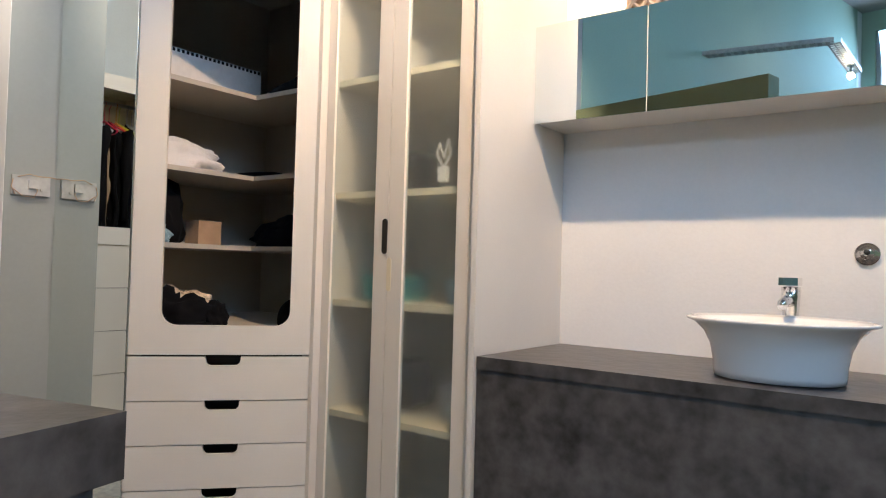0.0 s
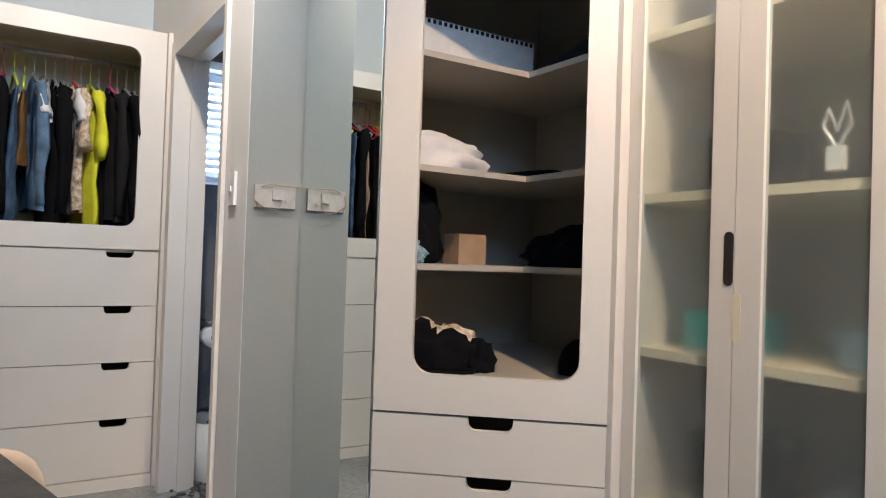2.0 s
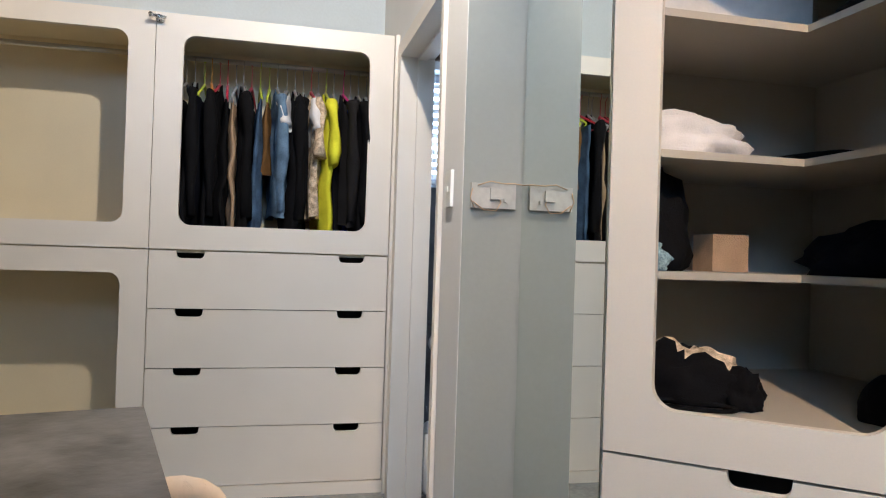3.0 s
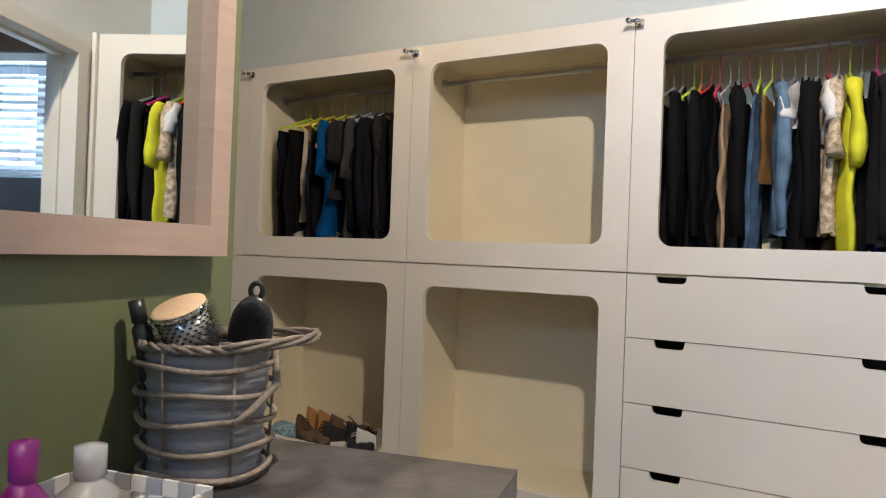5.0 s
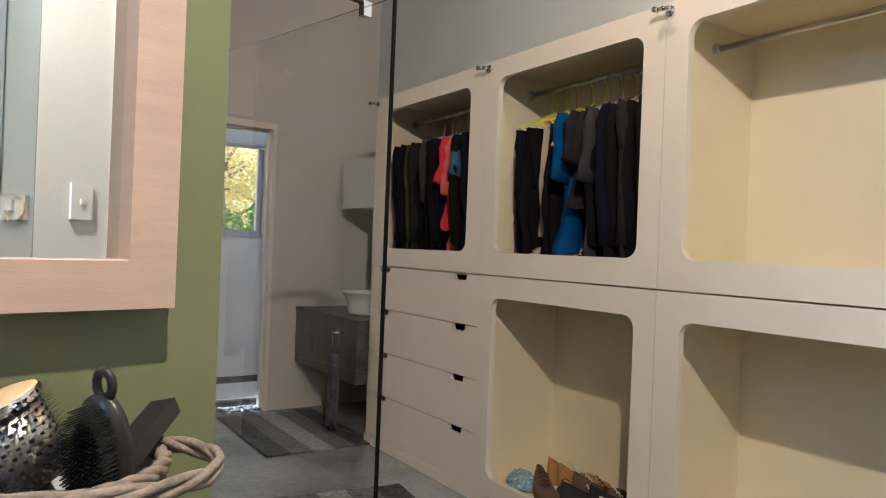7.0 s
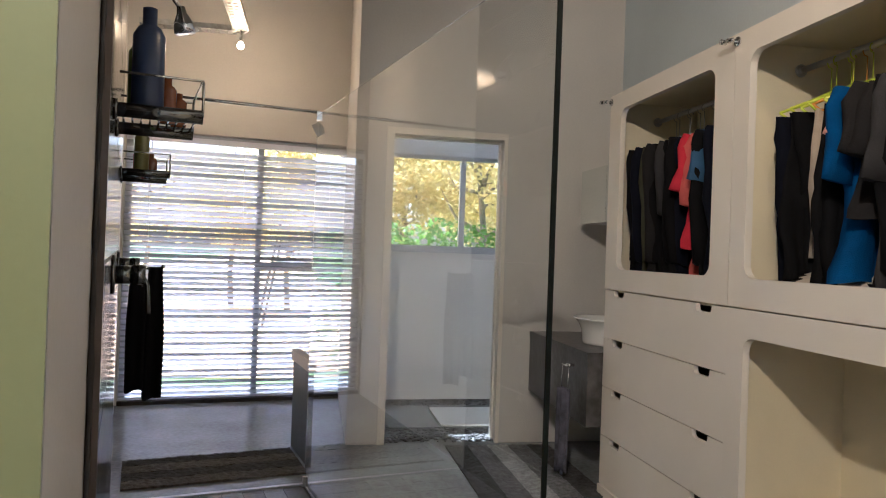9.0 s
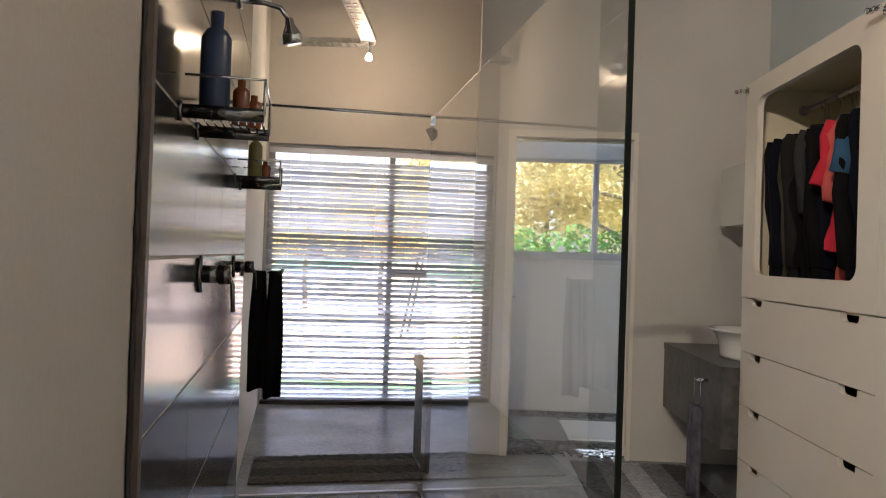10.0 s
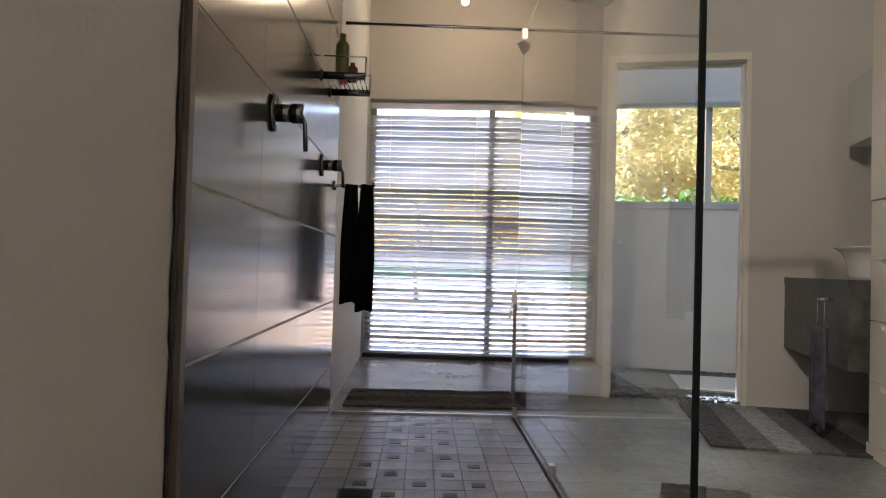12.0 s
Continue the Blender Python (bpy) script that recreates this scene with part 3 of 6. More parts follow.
W1 = [(0.31, "trousers", C_BLACK, H_GREY, 0.68, "black folded trousers"), (0.352, "long", C_BLACK, H_GREY, 0.76, "black long-sleeved top"), (0.395, "trousers", C_NAVY, H_LIME, 0.68, "black folded trousers"), (0.432, "trousers", C_BLACK, H_ORANGE, 0.68, "black folded trousers"), (0.47, "long", C_BLACK, H_RED, 0.78, "black cardigan"), (0.508, "trousers", C_BLACK, H_RED, 0.68, "black trousers"),
      (0.548, "trousers", C_TAN, H_GREY, 0.69, "tan trousers"), (0.585, "long", C_BLACK, H_GREY, 0.78, "black cardigan"), (0.625, "trousers", C_BLACK, H_RED, 0.66, "black trousers"), (0.668, "trousers", C_DENIM, H_LIME, 0.62, "blue denim jeans"), (0.712, "trousers", C_RUST, H_LIME, 0.34, "brown skirt"), (0.752, "long", C_LDENIM, H_GREY, 0.66, "faded blue denim jacket"),
      (0.80, "top", C_WHITE, H_GREY, 0.26, "white short-sleeved shirt"), (0.84, "long", C_BLACK, H_GREY, 0.76, "black jacket"), (0.882, "long", C_BLACK, H_GREY, 0.74, "black dress"), (0.922, "top", C_PRINT, H_RED, 0.66, "spotted tan blouse"), (0.958, "top", C_WHITE, H_GREY, 0.30, "white blouse"),
      (0.998, "top", C_YELLOW, H_LIME, 0.76, "bright yellow dress"), (1.04, "trousers", C_BLACK, H_GREY, 0.66, "black trousers"), (1.088, "long", C_CHAR, H_PINK, 0.70, "dark grey quilted jacket"), (1.125, "trousers", C_COBALT, H_GREY, 0.69, "dark blue trousers"), (1.165, "long", C_BLACK, H_GREY, 0.76, "black coat"), (1.21, "long", C_BLACK, H_GREY, 0.76, "black coat")]
W3 = [(-1.86, "trousers", C_NAVY, H_LIME, 0.62, "navy trousers"), (-1.815, "trousers", C_BLACK, H_LIME, 0.60, "black trousers"), (-1.77, "trousers", C_BLACK, H_LIME, 0.60, "black trousers"), (-1.725, "trousers", C_BEIGE, H_LIME, 0.52, "beige trousers"),
      (-1.685, "trousers", C_BEIGE, H_ORANGE, 0.58, "sand coloured trousers"), (-1.64, "trousers", C_BLACK, H_LIME, 0.62, "black trousers"), (-1.595, "trousers", C_BLACK, H_ORANGE, 0.62, "black trousers"), (-1.545, "top", C_BLUE, H_LIME, 0.72, "bright blue tee shirt"),
      (-1.50, "top", C_PINK, H_LIME, 0.30, "pale pink shirt"), (-1.455, "top", C_CHAR, H_GREY, 0.50, "dark grey tee shirt"), (-1.41, "top", C_CHAR, H_GREY, 0.52, "dark grey tee shirt"), (-1.365, "top", C_GREY, H_GREY, 0.76, "grey tee shirt"), (-1.32, "long", C_BLACK, H_GREY, 0.78, "black jacket"),
      (-1.27, "long", C_NAVY, H_GREY, 0.80, "navy jacket"), (-1.22, "long", C_BLACK, H_GREY, 0.80, "black jacket"), (-1.17, "long", C_CHAR, H_ORANGE, 0.78, "charcoal hooded top"), (-1.11, "long", C_BLACK, H_GREY, 0.80, "black coat"), (-1.06, "long", C_BLACK, H_GREY, 0.80, "black coat")]
W4 = [(-3.02, "long", C_BLACK, H_GREY, 0.80, "black jacket"), (-2.96, "long", C_NAVY, H_GREY, 0.78, "navy jacket"), (-2.90, "long", C_OLIVE, H_GREY, 0.80, "dark olive jacket"), (-2.84, "long", C_CHAR, H_GREY, 0.80, "charcoal jacket"), (-2.78, "long", C_BLACK, H_GREY, 0.82, "black tracksuit top"),
      (-2.72, "long", C_GREY, H_GREY, 0.40, "grey shirt"), (-2.67, "long", C_BLACK, H_GREY, 0.80, "black jacket"), (-2.61, "long", C_BLACK, H_GREY, 0.82, "black jacket with grey seams"), (-2.55, "long", C_NAVY, H_GREY, 0.82, "navy jacket"), (-2.50, "top", C_RED, H_GREY, 0.60, "red tee shirt"),
      (-2.445, "top", C_CORAL, H_GREY, 0.80, "coral red tee shirt"), (-2.39, "long", C_BLACK, H_GREY, 0.78, "black jacket"), (-2.335, "top", C_SKY, H_GREY, 0.50, "blue tee shirt"), (-2.28, "long", C_NAVY, H_GREY, 0.80, "navy jacket"), (-2.225, "long", C_BLACK, H_GREY, 0.80, "black jacket")]
for rail in (W1, W3, W4):
    for k, (y, kind, mat, hg, length, label) in enumerate(rail):
        hang(y, kind, mat, hg, length, label + " on a hanger", tilt=(-6, 4, -2, 7)[k % 4], w=0.47, thick=0.06 if kind != "trousers" else 0.046, x=(-0.01, 0.005, -0.02, 0.01)[k % 4])


def cushion_mesh(name, sx, sy, sz, mats, seed=0, flat=0.6, amp=0.12, bands=0):
    """A soft bundle with a flat underside."""
    bm = bmesh.new()
    bmesh.ops.create_icosphere(bm, subdivisions=4, radius=1)
    for v in bm.verts:
        c = v.co.copy()
        k = 1 + amp * noise.noise(c * 2.2 + Vector((seed, seed * 2, 0))) + amp * 0.6 * noise.noise(c * 5 + Vector((0, seed, 3)))
        z = c.z if c.z > -0.35 else -0.35
        v.co = Vector((c.x * k * sx, c.y * k * sy, (z * k + 0.35) * sz * flat))
        if c.z <= -0.3:
            v.co.z = max(0.0, v.co.z * 0.2)
    if bands:
        for f in bm.faces:
            f.material_index = int((f.calc_center_median().y / sy + 1) * bands) % 2
    return finish(bm, name, mats, 0, True)


thing("bag", pose(-4.86, -1.66, SPLIT + 0.012), "black and cream striped soft bag lying under the clothes", "bag", mesh=cushion_mesh("bag", 0.15, 0.27, 0.13, [C_CREAM, C_BLACK], 3, 0.9, 0.12, 3.0))

# ---- shoes ----


def shoe(m, upper, sole, label, high=0.0, l=0.295, w=0.108):
    ob = thing("shoe", m, label, "shoe", "shoes in the wardrobe")
    bm = bmesh.new()
    outline = []
    n = 28
    for k in range(n):
        a = 2 * math.pi * k / n
        x = l / 2 * math.cos(a)
        ww = w / 2 * (0.86 + 0.14 * math.cos(a - 0.3))
        outline.append((x, ww * math.copysign(abs(math.sin(a)) ** 0.8, math.sin(a))))
    a = [bm.verts.new((x, y, 0)) for x, y in outline]
    b = [bm.verts.new((x * 1.01, y * 1.03, 0.026)) for x, y in outline]
    bm.faces.new(list(reversed(a)))
    bm.faces.new(b)
    for k in range(n):
        bm.faces.new((a[k], a[(k + 1) % n], b[(k + 1) % n], b[k]))
    part("sole", ob, finish(bm, "sole", sole, 0.003))
    bm = bmesh.new()
    rings = []
    for j in range(6):
        f = j / 5
        ring = []
        for k in range(n):
            x, y = outline[k]
            toe = (x / (l / 2) + 1) / 2
            top = 0.026 + (0.032 + (0.055 + high) * max(0, 1 - toe * 1.35) ** 0.8) * f
            shrink = 1 - 0.42 * f ** 2
            cx = -l * 0.16 * f ** 2
            ring.append(bm.verts.new((cx + x * (0.97 - 0.36 * f ** 2), y * shrink, top + 0.012 * math.sin(f * 3.14) * toe)))
        rings.append(ring)
    inner = [bm.verts.new((v.co.x * 0.9 - l * 0.02, v.co.y * 0.75, 0.03)) for v in rings[-1]]
    rings.append(inner)
    for p, q in zip(rings, rings[1:]):
        for k in range(n):
            bm.faces.new((p[k], p[(k + 1) % n], q[(k + 1) % n], q[k]))
    bm.faces.new(inner)
    part("upper", ob, finish(bm, "upper", upper, 0, True))
    bm = bmesh.new()
    for i in range(4):
        x = l * (0.10 - 0.055 * i)
        z = 0.068 + 0.013 * i + high * 0.1 * i
        add_tube(bm, [(x, -w * 0.20, z - 0.006), (x, 0, z + 0.006), (x, w * 0.20, z - 0.006)], 0.003, 6)
    part("lace", ob, finish(bm, "lace", sole, 0, True))
    return ob


L_TAN = material("tan_suede", (0.42, 0.21, 0.06), 0.85, vary=0.12, scale=20, bump=0.5)
L_BROWN = material("brown_suede", (0.13, 0.08, 0.045), 0.8, vary=0.15, scale=20, bump=0.5)
L_WHITE = material("white_leather", (0.72, 0.70, 0.67), 0.5, vary=0.05, scale=14, bump=0.3)
L_BLACK = material("black_canvas", (0.014, 0.014, 0.016), 0.8, vary=0.1, scale=20, bump=0.5)
SOLE_W = material("white_rubber", (0.66, 0.64, 0.60), 0.6, vary=0.08, scale=18)
SOLE_B = material("dark_rubber", (0.03, 0.025, 0.022), 0.6, vary=0.1, scale=18)
ZS = 0.126
for x, y, rz, up, so, hi, lab in [
        (-4.98, -1.66, 170, L_TAN, SOLE_W, 0.05, "tan suede ankle boot with a pale sole"), (-4.96, -1.55, 165, L_TAN, SOLE_W, 0.05, "tan suede ankle boot with a pale sole"), (-4.95, -1.44, 160, L_BROWN, SOLE_B, 0.04, "brown suede boot"),
        (-4.83, -1.38, 150, L_BLACK, SOLE_W, 0.02, "black canvas trainer with a white sole"), (-4.90, -1.28, 155, L_BLACK, SOLE_W, 0.03, "black canvas trainer with a white sole"), (-4.84, -1.16, 150, L_WHITE, SOLE_W, 0.02, "white striped trainer"), (-4.90, -1.07, 150, L_WHITE, SOLE_W, 0.02, "white striped trainer"),
        (-4.78, -1.50, 35, L_BROWN, SOLE_B, 0.0, "worn brown slip-on shoe"), (-4.76, -1.62, 60, L_BROWN, SOLE_B, 0.0, "worn brown slip-on shoe"),
        (-4.80, -1.30, 35, L_BLACK, SOLE_W, -0.03, "black flat canvas shoe"), (-4.77, -1.205, 32, L_BLACK, SOLE_W, -0.03, "black flat canvas shoe"), (-4.77, -1.05, 15, L_WHITE, SOLE_W, 0.03, "white leather trainer with laces")]:
    shoe(pose(x, y, ZS, 0, 0, rz), up, so, lab + " on the wardrobe floor", hi)
thing("slipper", pose(-4.78, -1.80, ZS, 0, 0, 60), "dark blue floral fabric slipper on the wardrobe floor", "slipper", mesh=cushion_mesh("slipper", 0.12, 0.07, 0.06, C_FLORAL, 5, 0.8, 0.2))

# ---- corner cabinet, mirror and frosted cabinet ----
AX, AY, BX, BY = -2.738, 1.53, -2.304, 2.021
DIAG = math.degrees(math.atan2(BY - AY, BX - AX))
DW = math.hypot(BX - AX, BY - AY)
CH = 2.45


def corner_shelf(name, z, vx=-2.86, vy=2.14, t=0.02):
    """An L-shaped shelf along the two walls of the corner."""
    pts = [(-3.315, AY + 0.03), (-2.83, AY + 0.03), (-2.83, 2.14), (BX - 0.03, 2.14), (BX - 0.03, 2.59), (-3.315, 2.59)]
    bm = bmesh.new()
    a = [bm.verts.new((x, y, z)) for x, y in pts]
    b = [bm.verts.new((x, y, z + t)) for x, y in pts]
    bm.faces.new(list(reversed(a)))
    bm.faces.new(b)
    for i in range(len(a)):
        j = (i + 1) % len(a)
        bm.faces.new((a[i], a[j], b[j], b[i]))
    return finish(bm, name, CAB_IN, 0.002)


corner = thing("corner_cabinet", pose(0, 0, 0), "cream corner cabinet with an open shelved front above drawers", "cabinet")
part("side_panel", corner, boxes("side_panel", [(-3.335, AX - 0.012, 1.532, 1.55, 0, CH)], CREAM, 0.002))
part("side_panel", corner, boxes("side_panel", [(BX - 0.002, BX + 0.016, BY + 0.012, 2.61, 0, CH)], CREAM, 0.002))
part("back_panel", corner, boxes("back_panel", [(-3.335, -3.317, 1.551, 2.61, 0, CH), (-3.317, BX - 0.002, 2.592, 2.61, 0, CH)], CAB_IN, 0.001))
part("filler", corner, boxes("filler", [(BX - 0.003, BX + 0.0165, BY - 0.003, BY + 0.0115, 0, CH)], CREAM, 0.001))
part("top_panel", corner, boxes("top_panel", [(-3.317, BX - 0.002, 1.551, 2.592, CH - 0.02, CH)], CAB_IN, 0.001))
for z in (0.79,):
    bm = bmesh.new()
    base = [bm.verts.new(c) for c in ((-3.317, AY + 0.02, z), (AX - 0.0, AY + 0.03, z), (BX - 0.02, BY + 0.02, z), (BX - 0.004, 2.592, z), (-3.317, 2.592, z))]
    r = bmesh.ops.extrude_face_region(bm, geom=[bm.faces.new(base)])
    for v in [g for g in r["geom"] if isinstance(g, bmesh.types.BMVert)]:
        v.co.z += 0.02
    part("bottom_shelf", corner, finish(bm, "bottom_shelf", CAB_IN, 0.001))
for z in (1.12, 1.43, 1.79):
    part("shelf", corner, corner_shelf("shelf", z))
DI = pose(AX, AY, 0, 0, 0, DIAG)
part("door", corner, holed("door", DW - 0.004, CH - 0.72, (0.108, 0.572, 0.83 - 0.722, 2.13 - 0.722), 0.055, 0.028, CREAM), DI @ pose(0.002, 0, 0.722))
zs = (0.065, 0.228, 0.391, 0.553, 0.719)
for a, b in zip(zs, zs[1:]):
    part("drawer", corner, drawer_mesh(DW - 0.004, b - a - 0.004, [(0.27, 0.398)]), DI @ pose(0.002, 0.002, a))
# black sheet in place of the dark inside behind the drawer cuts
part("dark_backing", corner, boxes("dark_backing", [(0.03, DW - 0.03, 0.10, 0.11, 0.06, 0.76)], BLACK, 0), DI)
part("plinth", corner, boxes("plinth", [(0.0, DW, 0.01, 0.03, 0, 0.06)], CREAM, 0.002), DI)
tall = thing("tall_mirror", pose(-3.334, 1.5265, 0.06), "tall frameless mirror on the side of the corner cabinet", "mirror", mesh=boxes("tall_mirror", [(0, 0.592, 0, 0.005, 0, 2.36)], MIRROR, 0.001))

FX0, FX1, FY = BX + 0.018, -1.553, 2.052
frost = thing("display_cabinet", pose(0, 0, 0), "tall cream cabinet with two frosted glass doors", "cabinet")
part("side_panel", frost, boxes("side_panel", [(FX1 - 0.022, FX1, FY - 0.03, 2.613, 0, CH + 0.35)], CREAM, 0.002))
part("side_panel", frost, boxes("side_panel", [(FX0, FX0 + 0.016, FY + 0.002, 2.613, 0, CH)], CREAM, 0.002))
part("back_panel", frost, boxes("back_panel", [(FX0 + 0.016, FX1 - 0.022, 2.595, 2.613, 0, CH)], CAB_IN, 0.001))
part("top_panel", frost, boxes("top_panel", [(FX0 + 0.016, FX1 - 0.022, FY + 0.024, 2.595, CH - 0.02, CH)], CREAM, 0.001))
for z in (0.10, 0.505, 0.925, 1.335, 1.77, 2.15):
    part("shelf", frost, boxes("shelf", [(FX0 + 0.016, FX1 - 0.022, FY + 0.03, 2.595, z - 0.012, z + 0.012)], CREAM_IN, 0.002))
part("plinth", frost, boxes("plinth", [(FX0, FX1 - 0.022, FY + 0.03, FY + 0.05, 0, 0.06)], CREAM, 0.002))
MID = -1.957
for x0, x1, g0, g1 in ((FX0, MID - 0.0015, -2.245, -2.023), (MID + 0.0015, FX1 - 0.024, -1.889, -1.658)):
    d = part("door", frost, holed("door", x1 - x0, CH - 0.07, (g0 - x0, g1 - x0, 0.08, CH - 0.17), 0.012, 0.022, CREAM, 0.003), pose(x0, FY, 0.065))
    gl = part("pane", d, boxes("pane", [(g0 - x0 - 0.008, g1 - x0 + 0.008, 0.009, 0.013, 0.072, CH - 0.162)], FROST, 0), None, "frosted glass pane")
    gl.visible_shadow = False
part("finger_cut", frost, prism("finger_cut", arc_points(MID - 0.014, 1.125, 0.012, 180, 360, 6) + arc_points(MID - 0.014, 1.228, 0.012, 0, 180, 6), 0.004, BLACK, 0.0), pose(0, FY - 0.003, 0), "dark rounded finger cut")
part("finger_groove", frost, prism("finger_groove", arc_points(MID + 0.010, 0.99, 0.010, 180, 360, 6) + arc_points(MID + 0.010, 1.09, 0.010, 0, 180, 6), 0.003, CREAM_IN, 0.0), pose(0, FY - 0.002, 0))

# what stands on the shelves of the corner cabinet
bm = bmesh.new()
add_box(bm, -0.33, 0.33, -0.005, 0.005, 0, 0.15)
add_box(bm, -0.33, 0.33, 0.20, 0.21, 0, 0.15)
add_box(bm, -0.33, -0.32, 0.005, 0.20, 0, 0.15)
add_box(bm, 0.32, 0.33, 0.005, 0.20, 0, 0.15)
add_box(bm, -0.32, 0.32, 0.005, 0.20, 0, 0.01)
for i in range(30):
    for z in (0.134, 0.003):
        add_box(bm, -0.328 + i * 0.022, -0.317 + i * 0.022, -0.008, -0.004, z, z + 0.013, 1)
thing("storage_basket", pose(-2.96, 1.93, 1.811, 0, 0, 90), "white woven basket with a grey checked rim", "basket", mesh=finish(bm, "storage_basket", [L_WHITE, C_CHAR], 0.002))
thing("folded_cloth", pose(-2.68, 2.33, 1.811), "folded dark and grey clothes on a shelf", "cloth", mesh=cushion_mesh("folded_cloth", 0.20, 0.14, 0.10, C_CHAR, 11, 0.7, 0.2))
thing("folded_linen", pose(-3.06, 1.86, 1.451), "crumpled white folded linen on a shelf", "linen", mesh=cushion_mesh("folded_linen", 0.15, 0.26, 0.13, C_WHITE, 7, 0.8, 0.25))
thing("black_shirt", pose(-2.98, 2.32, 1.451), "flat black folded shirt on a shelf", "shirt", mesh=cushion_mesh("black_shirt", 0.20, 0.14, 0.04, C_BLACK, 8, 0.8, 0.15))
thing("white_shirt", pose(-2.50, 2.33, 1.451), "folded white shirt on a shelf", "shirt", mesh=cushion_mesh("white_shirt", 0.12, 0.14, 0.11, C_WHITE, 9, 0.8, 0.2))
thing("jersey", pose(-3.06, 1.76, 1.141), "black crumpled jersey on a shelf", "jersey", mesh=cushion_mesh("jersey", 0.17, 0.15, 0.30, C_BLACK, 21, 0.75, 0.25))
thing("scarf", pose(-2.93, 1.70, 1.141), "blue and yellow patterned scarf on a shelf", "scarf", mesh=cushion_mesh("scarf", 0.08, 0.10, 0.09, C_FLORAL, 22, 0.7, 0.25))
thing("box", pose(-3.10, 2.08, 1.141), "small plain cardboard box on a shelf", "box", mesh=boxes("box", [(-0.05, 0.05, -0.06, 0.06, 0, 0.11)], C_TAN, 0.003))
thing("folded_trousers", pose(-2.68, 2.32, 1.141), "pile of folded black trousers on a shelf", "trousers", mesh=cushion_mesh("folded_trousers", 0.29, 0.15, 0.13, C_NAVY, 23, 0.8, 0.25))
hb = thing("handbag", pose(-2.86, 1.80, 0.811, 0, 0, 50), "black and beige handbag with a long strap", "handbag")
part("body", hb, cushion_mesh("body", 0.15, 0.09, 0.13, [C_BLACK, C_PRINT], 31, 0.8, 0.34, 1.7))
part("pompom", hb, cushion_mesh("pompom", 0.055, 0.055, 0.09, C_BLACK, 33, 0.8, 0.30), pose(0.15, -0.03, 0.0))
part("strap", hb, tubes("strap", [([(0.05 + 0.10 * math.cos(a), -0.13 + 0.05 * math.sin(a), 0.012) for a in [0.45 * i for i in range(15)]], 0.006)], C_BLACK, 6))
thing("black_pouch", pose(-2.56, 2.16, 0.811), "small black pouch in the cabinet", "pouch", mesh=cushion_mesh("black_pouch", 0.07, 0.07, 0.10, C_BLACK, 35, 0.8))
# behind the frosted doors
BOX_Y = material("yellow_card", (0.70, 0.62, 0.08), 0.6, vary=0.05)
BOX_T = material("turquoise_plastic", (0.04, 0.50, 0.52), 0.4, vary=0.05)
BOX_B = material("pale_blue_plastic", (0.35, 0.50, 0.60), 0.4, vary=0.05)
for x, y, z, sx, sz, mt, lab, nm in [(-1.70, 2.30, 1.782, 0.13, 0.20, BOX_Y, "yellow card box", "yellow_box"), (-2.08, 2.28, 1.782, 0.12, 0.16, PLASTIC, "white storage tub", "tub"), (-2.12, 2.30, 0.937, 0.20, 0.10, BOX_T, "turquoise plastic tray", "plastic_tray"),
                                     (-1.74, 2.30, 0.937, 0.14, 0.09, BOX_B, "pale blue plastic box", "plastic_box"), (-1.62, 2.28, 0.937, 0.05, 0.13, PLASTIC, "white bottle", "bottle"), (-2.10, 2.35, 1.347, 0.18, 0.17, C_CHAR, "dark cardboard box", "dark_box"),
                                     (-2.12, 2.35, 0.517, 0.20, 0.18, C_GREY, "grey storage box", "grey_box"), (-1.76, 2.33, 0.517, 0.17, 0.12, PLASTIC, "white plastic box", "white_box")]:
    thing(nm, pose(x, y, z), lab + " behind frosted glass", "box", mesh=boxes(nm, [(-sx / 2, sx / 2, -0.08, 0.08, 0, sz), (-sx / 2 - 0.004, sx / 2 + 0.004, -0.084, 0.084, sz - 0.02, sz - 0.004)], mt, 0.006))
thing("charger", pose(-1.755, 2.045, 1.385), "small white charger with a looped cable against the glass", "charger", mesh=finish((lambda b: (add_box(b, -0.018, 0.018, 0.05, 0.07, -0.015, 0.035), add_tube(b, [(0, 0.06, 0.03), (-0.03, 0.06, 0.08), (-0.02, 0.06, 0.12), (0.0, 0.06, 0.07), (0.02, 0.06, 0.13), (0.03, 0.06, 0.08), (0, 0.06, 0.03)], 0.004, 6), b)[2])(bmesh.new()), "charger", PLASTIC, 0.002))

# ---- vanity beside the cabinets ----


def basin(m, label, tap_at=(0, 0.185)):
    ob = thing("basin", m, label, "basin", "washbasins")
    prof = [(0.0, 0.004), (0.165, 0.004), (0.168, 0.02), (0.170, 0.05), (0.178, 0.09), (0.195, 0.125), (0.222, 0.150), (0.242, 0.158), (0.243, 0.163), (0.236, 0.166), (0.200, 0.155), (0.165, 0.11), (0.13, 0.075), (0.05, 0.060), (0.02, 0.058), (0.0, 0.058)]
    part("bowl", ob, lathe("bowl", prof, PORCELAIN, 48, 1.0, 0.82))
    part("waste", ob, lathe("waste", [(0.0, 0.064), (0.02, 0.064), (0.024, 0.060), (0.024, 0.056)], CHROME, 20))
    return ob


